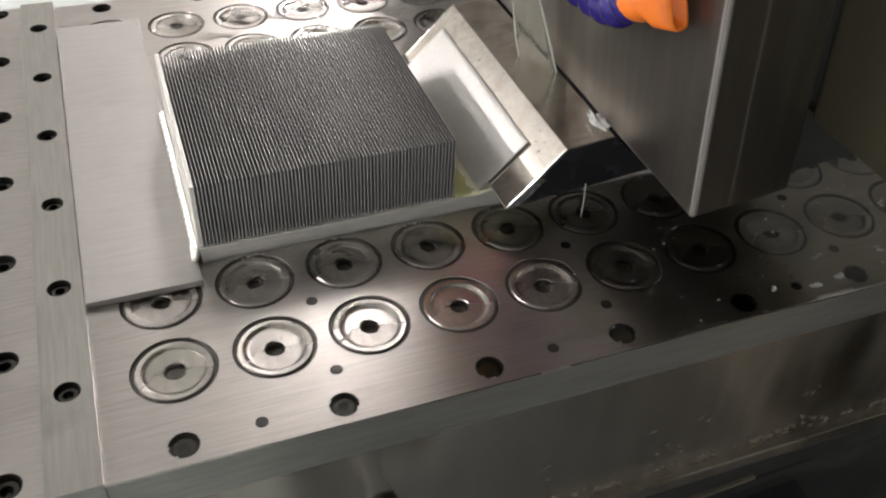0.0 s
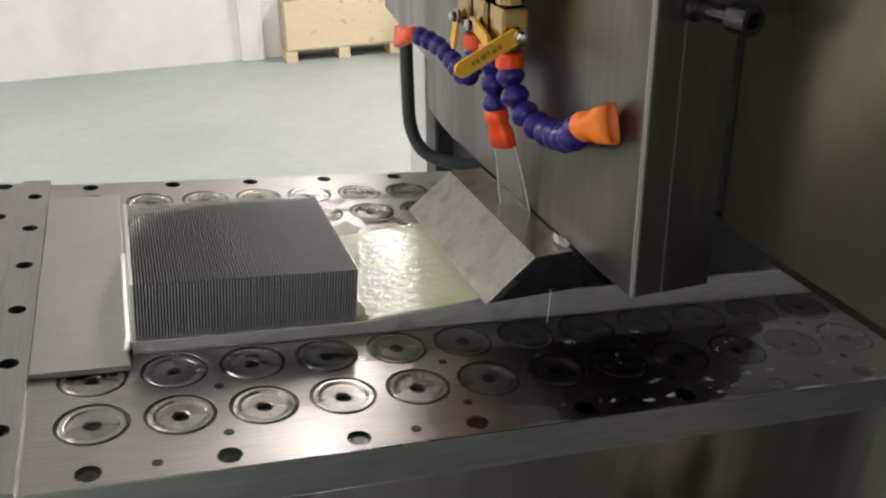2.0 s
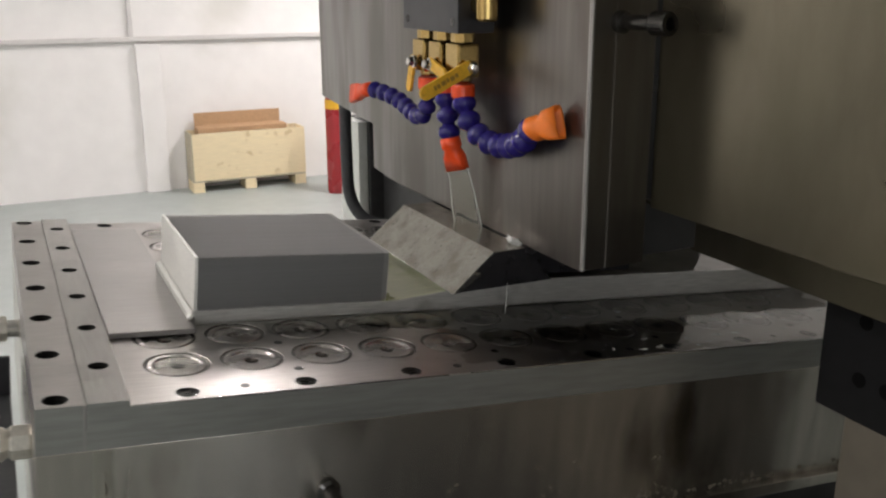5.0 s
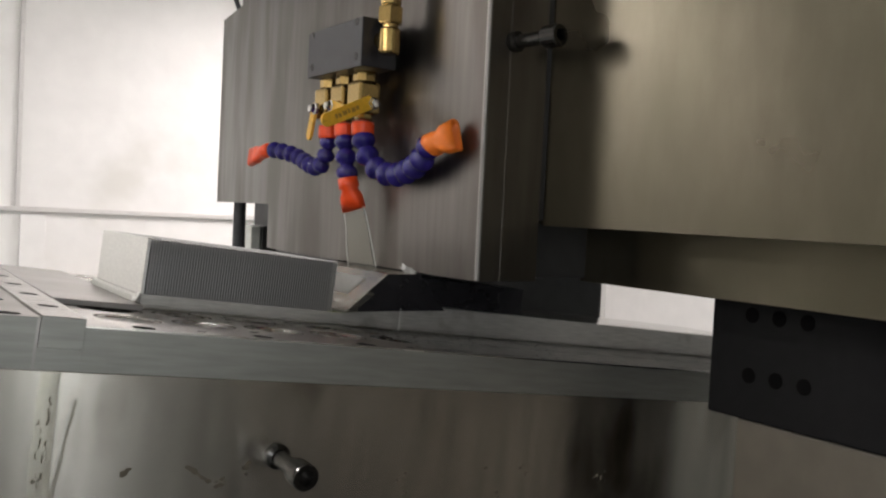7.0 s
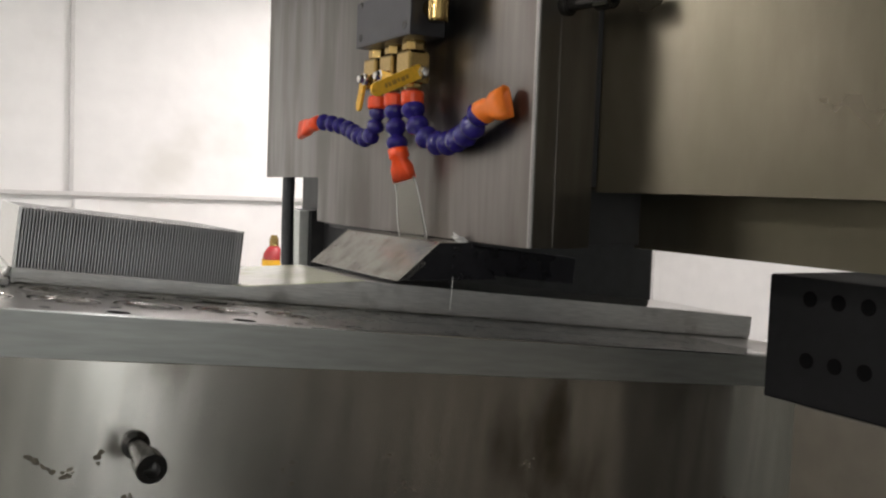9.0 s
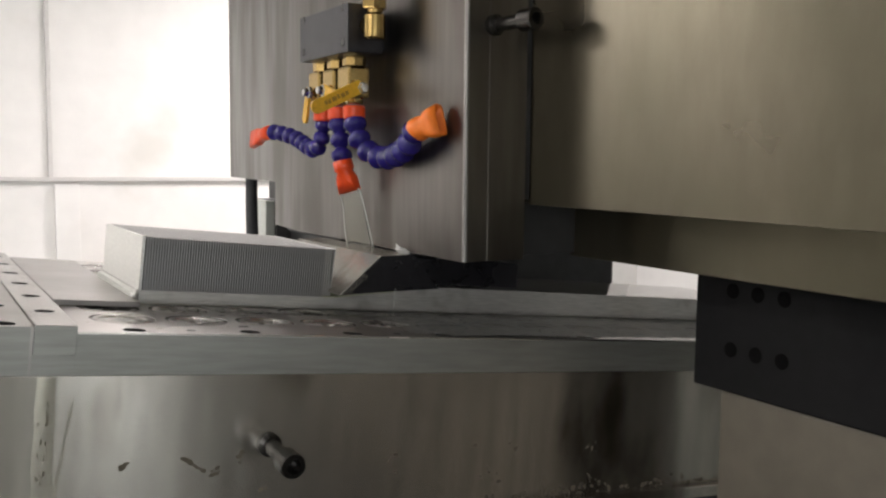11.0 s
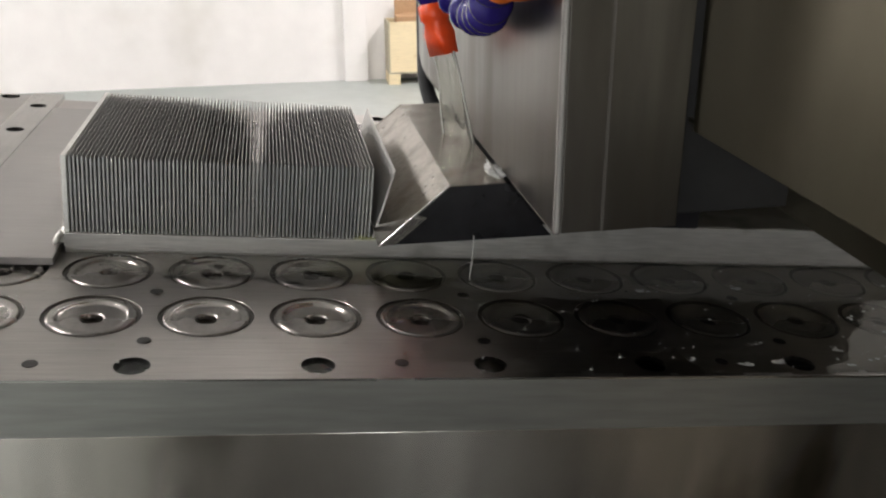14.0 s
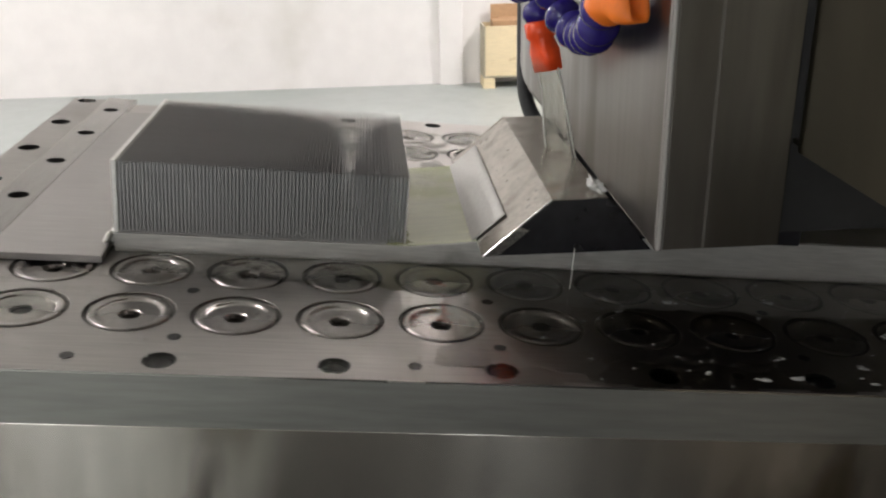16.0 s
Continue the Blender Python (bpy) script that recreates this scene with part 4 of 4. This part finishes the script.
def ball_valve(m, turn):
    v = empty("ball_valve", m)
    part("body", lathe([(0, 0), (0.0155, 0), (0.0165, 0.002), (0.0165, 0.016), (0.013, 0.019), (0.0165, 0.024), (0.0175, 0.036), (0.0165, 0.046), (0.013, 0.05), (0.0165, 0.054), (0.0165, 0.066), (0.0155, 0.068), (0, 0.068)], 8, along((0.034, 0, 0), (-0.034, 0, 0))), NICKEL, v, "cast nickel-plated valve body")
    part("stem", lathe([(0, 0), (0.007, 0), (0.007, 0.012), (0.009, 0.013), (0.009, 0.019), (0, 0.019)], 6, pose(0, 0, 0.014)), CHROME, v)
    bm = box(-0.009, 0.009, -0.008, 0.03, 0.026, 0.029, 0.001)
    bm.transform(pose(0, 0, 0, 0, 0, turn))
    lev = part("lever", bm, CHROME, v, "steel lever")
    bm = box(-0.0095, 0.0095, 0.026, 0.098, 0.0245, 0.0305, 0.0025)
    bm.transform(pose(0, 0, 0, 0, 0, turn))
    g = part("grip", bm, VALVE_BLUE, lev, "blue vinyl grip with faded white print")
    bm = bmesh.new()
    for k in range(6):
        box(-0.0035, 0.0035, 0.040 + k * 0.008, 0.045 + k * 0.008, 0.0304, 0.0309, 0, bm)
    bm.transform(pose(0, 0, 0, 0, 0, turn))
    part("print", bm, LETTER, g)
    part("pipe", lathe([(0, 0), (0.011, 0), (0.011, 0.12), (0, 0.12)], 16, along((0.034, 0, 0), (0.10, 0, 0))), CHROME, v)
    return v


def side_fittings():
    out = []
    a = ball_valve(pose(-0.176, 0.085, -0.074) @ Matrix.Scale(1.12, 4), 4)
    tagged(a, "small nickel ball valve with a blue lever, handle upright", "ball valve", "ball valves")
    b = ball_valve(pose(-0.190, 0.475, -0.088) @ Matrix.Scale(1.12, 4), 84)
    tagged(b, "small nickel ball valve with its blue lever turned sideways", "ball valve", "ball valves")
    return [a, b]


def side_trough():
    t = empty("drip_trough")
    part("bottom", box(-0.62, -0.15, 0.104, 0.41, -0.165, -0.158, 0.002), RUBBER, t)
    part("rim", box(-0.62, -0.15, 0.41, 0.418, -0.165, -0.105, 0.002), BLACK, t)
    part("rim", box(-0.62, -0.15, 0.094, 0.1035, -0.190, -0.150, 0.002), BLACK, t)
    tagged(t, "black coolant drip trough beside the table", "trough")
    return t


def droplets():
    """Foam flecks, beads and a rippled film of coolant on the plate, uncountable."""
    rng = random.Random(7)
    bm = bmesh.new()
    for c in range(30):
        cx, cy = 0.40 + 0.6 * rng.random() ** 0.8, -0.012 + 0.18 * rng.random() ** 1.6
        sx, sy = rng.uniform(0.001, 0.006), rng.uniform(0.0008, 0.0025)
        bead(bm, cx, cy, 0.0009, rng.uniform(0.0014, 0.0034), rng, 0.16, 11)
        for k in range(rng.randint(1, 6)):
            bead(bm, rng.gauss(cx, sx), max(-0.016, min(0.186, rng.gauss(cy, sy))), 0.0010, rng.uniform(0.0006, 0.0022), rng, 0.25, 8)
    # tiny pale beads painted in for sparkles, then glints on the screw rims
    for k in range(140):
        bead(bm, rng.uniform(0.34, 1.0), rng.uniform(-0.014, 0.185), 0.0010, rng.uniform(0.0004, 0.0011), rng, 0.7, 6)
    for k in range(9):
        for j in range(3):
            a = rng.uniform(0, 6.28)
            bead(bm, PITCH * k + 0.0109 * math.cos(a), 0.0109 * math.sin(a), -0.0004, rng.uniform(0.0005, 0.0011), rng, 0.8, 6)
    for k in range(170):
        bead(bm, rng.uniform(0.035, 0.5), rng.gauss(0.1885, 0.0012), 0.0003, rng.uniform(0.0004, 0.0012), rng, 0.6, 6)
    ob = link("foam_flecks", bm, FOAM, smooth=True)
    tagged(ob, "white coolant foam flecks, and pale beads as glints, on the steel plate", "foam", kind="stuff")
    bm = bmesh.new()
    for k in range(420):
        x, y = rng.uniform(-0.04, 0.6), rng.choice((rng.uniform(0.0, 0.188), rng.uniform(0.10, 0.188), rng.uniform(0.44, 0.70)))
        bead(bm, x, y, 0.0002, rng.uniform(0.0005, 0.0022), rng, 0.55, 8)
    ob2 = link("coolant_drops", bm, WATER, smooth=True)
    tagged(ob2, "clear coolant drops on the steel plate", "drops", kind="stuff")
    # rippled film: a fine grid that thins out to nothing at its ragged rim
    bm = bmesh.new()
    def film(x0, x1, y0, y1, step, limit):
        nx, ny = int((x1 - x0) / step), int((y1 - y0) / step)
        grid = {}
        for i in range(nx + 1):
            for k in range(ny + 1):
                x, y = x0 + i * step, y0 + k * step
                u, v = abs(2 * i / nx - 1), abs(2 * k / ny - 1)
                w = noise.noise(Vector((x * 28, y * 40, 1.5))) + 0.5 * noise.noise(Vector((x * 75, y * 90, 4))) - limit - 0.7 * max(u, v) ** 6
                if w > 0:
                    rip = 0.0006 + 0.0005 * noise.noise(Vector((x * 160, y * 230, 8))) + 0.0003 * noise.noise(Vector((x * 420, y * 420, 2)))
                    grid[i, k] = bm.verts.new((x, y, 0.0003 + min(1, w * 5) * rip))
        for (i, k), v in list(grid.items()):
            q = [grid.get(p) for p in ((i, k), (i + 1, k), (i + 1, k + 1), (i, k + 1))]
            if all(q):
                bm.faces.new(q)
    def dish(cx, cy, r, z, amp):
        rows = []
        for i in range(7):
            q = r * i / 6
            rows.append([bm.verts.new((cx + q * math.cos(2 * math.pi * k / 20), cy + q * math.sin(2 * math.pi * k / 20),
                                       z + amp * noise.noise(Vector(((cx + q * math.cos(2 * math.pi * k / 20)) * 110, (cy + q * math.sin(2 * math.pi * k / 20)) * 110, cx * 9))))) for k in range(20)] if i else [bm.verts.new((cx, cy, z))])
        for p, q in zip(rows, rows[1:]):
            for k in range(20):
                j = (k + 1) % 20
                bm.faces.new((p[0], q[k], q[j]) if len(p) == 1 else (p[k], q[k], q[j], p[j]))
    for cy in ROWS_Y:
        for cx in COLS:
            if rng.random() < 0.75:
                dish(cx, cy, 0.0240, rng.uniform(-0.0016, -0.0010), rng.uniform(0.0002, 0.0005))
    for k in range(9):
        dish(PITCH * k, 0.0, 0.0113, rng.uniform(-0.0022, -0.0010), rng.uniform(0.0002, 0.0005))
    # the fillet of coolant along the foot of the billet
    last = None
    for i in range(360):
        x = 0.046 + i * 0.0031
        reach = 0.0030 + 0.0022 * noise.noise(Vector((x * 31, 3, 9))) + 0.002 * noise.noise(Vector((x * 110, 5, 2)))
        now = [bm.verts.new((x, 0.1912 - reach * u, 0.0004 + 0.0026 * (1 - u) ** 2.4)) for u in (0, 0.15, 0.35, 0.6, 0.85, 1)]
        if last:
            for k in range(5):
                bm.faces.new((last[k + 1], now[k + 1], now[k], last[k]))
        last = now
    film(0.0, 0.62, 0.135, 0.191, 0.0016, -0.05)
    film(0.05, 0.60, 0.43, 0.70, 0.0025, 0.1)
    ob3 = link("coolant_film", bm, WATER, smooth=True, sheet_up=True)
    tagged(ob3, "thin rippled film of clear coolant on the steel plate", "coolant", kind="stuff")
    # film on the plate's far half; its tint paints in the head's reflection
    bm = bmesh.new()
    nx, ny, step = 240, 69, 0.003
    grid = {}
    for i in range(nx + 1):
        for k in range(ny + 1):
            x, y = 0.30 + i * step, Y0 + 0.001 + k * step
            w = min(x - 0.325, 1.0 - x, (y + 0.0165) * 6 + 0.01) + 0.045 * noise.noise(Vector((x * 22, y * 26, 6))) + 0.02 * noise.noise(Vector((x * 70, y * 70, 1)))
            if w > 0 and y < 0.191:
                grid[i, k] = bm.verts.new((x, y, 0.0004 + min(1, w * 9) * (0.00035 + 0.00014 * noise.noise(Vector((x * 60, y * 80, 8))) + 0.00004 * noise.noise(Vector((x * 260, y * 300, 3))))))
    for i, k in list(grid):
        q = [grid.get(p) for p in ((i, k), (i + 1, k), (i + 1, k + 1), (i, k + 1))]
        if all(q):
            bm.faces.new(q)
    ob4 = link("shade_tinted_coolant", bm, SHADE_TINTED, smooth=True, sheet_up=True)
    tagged(ob4, "thin coolant film on the steel plate, darkened for the head's reflection", "coolant", kind="stuff")
    return [ob, ob2, ob3, ob4]


def blade_drops():
    """Clear drops clinging to the blade."""
    rng = random.Random(11)
    bm = bmesh.new()
    for k in range(46):
        own = bmesh.new()
        bead(own, 0, 0, 0, rng.uniform(0.0005, 0.0015), rng, 0.3, 9)
        s, y = rng.random(), rng.uniform(0.157, 0.442)
        if k % 3:
            m = pose(0.3125 + 0.055 * s, y, 0.0312 + 0.055 * s, 0, -45, 0)
        else:
            m = pose(0.3675 + 0.0475 * s, y, 0.0862 + 0.0043 * s, 0, -5.2, 0)
        join(bm, own, TILT @ m)
    ob = link("blade_drops", bm, WATER, smooth=True)
    return tagged(ob, "clear coolant drops clinging to the wet blade", "drops", kind="stuff")


def coolant_pool():
    """Yellow-green coolant running off the billet where the blade bites."""
    rng = random.Random(3)
    bm = bmesh.new()
    n = 40
    rim, top = [], []
    for k in range(n):
        a = 2 * math.pi * k / n
        r = 1 + 0.25 * noise.noise(Vector((math.cos(a) * 1.7, math.sin(a) * 1.7, 3)))
        x, y = 0.315 + 0.062 * r * math.cos(a), 0.165 + 0.032 * r * math.sin(a)
        rim.append(bm.verts.new((x, min(y, 0.1905), 0.0003)))
        top.append(bm.verts.new((0.315 + (x - 0.315) * 0.93, 0.165 + (min(y, 0.1905) - 0.165) * 0.93, 0.0008)))
    c = bm.verts.new((0.315, 0.165, 0.0009))
    for k in range(n):
        j = (k + 1) % n
        bm.faces.new((rim[k], rim[j], top[j], top[k]))
        bm.faces.new((top[k], top[j], c))
    ob = link("coolant_pool", bm, POOL, smooth=True)
    tagged(ob, "shallow yellow-green coolant puddle on the plate", "coolant", kind="stuff")
    # what banks up between the last fin and the ramp
    bm = bmesh.new()
    xf = FIN0 + FINP * FINN
    wet_x = [xf - 0.001 + 0.0022 * i for i in range(13)]
    grid = [[bm.verts.new((x, WY0 - 0.002 + 0.0039 * k, ZB + 0.0009 + 0.0028 * (1 - i / 12) ** 2 * (0.6 + 0.7 * noise.noise(Vector((x * 40, k * 0.19, 5)))) + 0.0005 * noise.noise(Vector((x * 160, k * 0.6, 1))))) for k in range(61)] for i, x in enumerate(wet_x)]
    for a, b in zip(grid, grid[1:]):
        for k in range(60):
            bm.faces.new((a[k], b[k], b[k + 1], a[k + 1]))
    bank = link("coolant_bank", bm, TINTED, smooth=True, sheet_up=True)
    tagged(bank, "yellow-green coolant banked up behind the last fin", "coolant", kind="stuff")
    # and what runs over the front edge of the billet there
    bm = bmesh.new()
    wide = [xf - 0.004 + 0.0021 * i for i in range(25)]
    rows = []
    for i, x in enumerate(wide):
        edge = min(1.0, i / 4, (24 - i) / 7)
        thick = 0.0004 + 0.0016 * edge * (0.7 + 0.6 * noise.noise(Vector((x * 130, 2, 4))))
        reach = ZB * (0.35 + 0.62 * edge)
        column = [bm.verts.new((x, WY0 + 0.012 - 0.004 * j, ZB + thick * (0.4 + 0.2 * j))) for j in range(3)]
        column += [bm.verts.new((x, WY0 - thick * (1 + 0.35 * noise.noise(Vector((x * 160, j * 0.9, 7)))), ZB - reach * j / 8 + 0.0005)) for j in range(9)]
        rows.append(column)
    for a, b in zip(rows, rows[1:]):
        for j in range(11):
            bm.faces.new((a[j], a[j + 1], b[j + 1], b[j]))
    spill = link("coolant_spill", bm, TINTED, smooth=True, sheet_up=True)
    tagged(spill, "yellow-green coolant running over the edge of the billet", "coolant", kind="stuff")
    return [ob, bank, spill]


def metal_chip():
    """A crumpled scrap of swarf stuck on the blade beside the head."""
    rng = random.Random(5)
    bm = bmesh.new()
    bmesh.ops.create_icosphere(bm, subdivisions=4, radius=0.5)
    for v in bm.verts:
        k = 0.75 + 0.6 * noise.noise(v.co * 3.1 + Vector((2, 7, 1))) + 0.35 * noise.noise(v.co * 9 + Vector((1, 3, 8)))
        v.co = Vector((v.co.x * 0.015 * k, v.co.y * 0.026 * k, v.co.z * 0.010 * k))
    bm.transform(TILT @ pose(0.4095, 0.176, 0.0932, 20, 15, 30))
    ob = link("metal_chip", bm, FOAM, smooth=True)
    return tagged(ob, "small crumpled white scrap of swarf and foam on the blade", "swarf")


hall()
ceiling_lights()
doorway_light()
wooden_crate()
machine_base()
cable = rear_fittings()
table = work_table()
long_screw("stop_screw", (0.1445, Y0 + 0.002, -0.117), (0.1446, -0.0935, -0.120), table)
stop = clamp_plate()
sink, fresh = heat_sink()
head = tool_head()
manifold = coolant_manifold()
jet = coolant_jet()
chip = metal_chip()
wet = blade_drops()
valves = side_fittings()
trough = side_trough()
drops = droplets()
pool = coolant_pool()

# ---- movement ----
SLIDE = [(0, -0.0043), (0.5, 0.0318), (1, 0.0286), (1.5, 0.0291), (1.62, 0.018), (1.78, -0.05), (2, -0.1113), (2.5, -0.1686), (3, -0.0561), (3.2, -0.0098), (3.5, 0.014), (4, 0.022), (4.6, 0.02), (4.82, 0.005), (5, -0.05), (5.15, -0.1), (5.3, -0.1339), (5.5, -0.1675), (6, -0.1087), (6.5, 0.0013), (7, 0.0263), (7.5, 0.0239), (8, 0.0166), (8.2, -0.0463), (8.4, -0.115), (8.6, -0.165), (8.76, -0.178), (9, -0.168), (9.25, -0.115), (9.5, -0.055), (9.7, -0.008), (9.9, 0.009), (10.3, 0.0179), (10.5, 0.019), (11, 0.0231), (11.28, 0.018), (11.5, -0.0629), (12, -0.176), (12.5, -0.1128), (13, 0.002), (13.5, 0.0129), (14, 0.0158), (14.5, 0), (14.66, -0.05), (15, -0.1568), (15.5, -0.1651), (16, -0.0489)]
LIFT = [(0, -0.0045), (0.5, -0.0101), (1, -0.0042), (1.5, -0.0004), (2, 0.0161), (2.5, 0.0111), (3, -0.0008), (3.2, -0.0046), (3.5, -0.0085), (3.75, -0.0115), (4.2, -0.006), (4.7, -0.001), (4.95, 0.001), (5.3, 0.0156), (5.5, 0.0182), (6, 0.0005), (6.5, -0.0119), (7, -0.0099), (7.5, -0.007), (8, -0.0051), (8.2, -0.0011), (8.4, 0.009), (8.7, 0.02), (9, 0.012), (9.25, 0.004), (9.5, -0.002), (9.75, -0.0065), (10, -0.0115), (10.3, -0.0096), (10.5, -0.0069), (11, -0.0062), (11.5, 0.0013), (12, 0.0205), (12.5, 0.004), (13, -0.0091), (13.5, -0.0123), (14, -0.0044), (14.5, 0.0011), (15, 0.0174), (15.5, 0.0077), (16, -0.0053)]
# moments when the table starts back, one per stroke
BACK = [-1.44, 1.78, 5.00, 8.21, 11.45, 14.66]


def at(rows, t):
    for (a, u), (b, v) in zip(rows, rows[1:]):
        if a <= t <= b:
            return u + (v - u) * (t - a) / (b - a)
    return rows[0][1] if t < rows[0][0] else rows[-1][1]


def motions():
    for ob in [table, stop, sink, *valves, trough, *drops, *pool]:
        base = ob.matrix_basis.copy()
        walk(ob, [(t, TILT @ Matrix.Translation((d, 0, 0)) @ base) for t, d in SLIDE])
    up = TILT.to_3x3() @ Vector((0, 0, 1))
    for ob in (head, manifold, jet, cable, chip, wet):
        walk(ob, [(t, Matrix.Translation(up * h)) for t, h in LIFT])
    # each fresh fin: in the billet, up the blade's face, then bent upright
    for k, fin in enumerate(fresh):
        x = FIN0 + FINP * (FINN + k)
        t0 = BACK[k]
        rows = []
        for du, ang, hidden in ((0.80, 83, None), (0.98, 60, 0.075), (1.20, 46, 0.050), (1.35, 45, 0.030), (1.45, 45, 0.010), (1.55, 45, 0.0), (1.95, 42, 0.0), (2.30, 27, 0.0), (2.55, 14, 0.0), (2.75, 4, 0.0), (2.85, 0, 0.0)):
            t = t0 + du
            if hidden is None:
                m = pose(x + 0.004, 0, ZB - 0.006, 0, ang, 0)
            elif hidden > 0:
                tipx, tipz = 0.3125 - at(SLIDE, t), 0.0312 + at(LIFT, t)
                c, s = math.sin(radians(ang)), math.cos(radians(ang))
                m = pose(tipx - 0.002 - hidden * c, 0, tipz + 0.001 - hidden * s, 0, ang, 0)
            else:
                m = pose(min(x, 0.3107 - at(SLIDE, t)) if ang > 40 else x, 0, ZB, 0, ang, 0)
            rows.append((t, m))
        late = [m for t, m in rows if t >= 16.0] + [rows[-1][1]]
        rows = [(0.0, rows[0][1] if rows[0][0] > 0 else None)] + rows + [(16.0, late[0])]
        kept = []
        for i, (t, m) in enumerate(rows):
            if m is not None and 0 <= t <= 16 and (i == 0 or t > 0.01) and (i == len(rows) - 1 or t < 15.99):
                kept.append((t, m))
        if kept[0][0] > 0:
            kept = [(0.0, kept[0][1])] + kept
        walk(fin, kept)


motions()
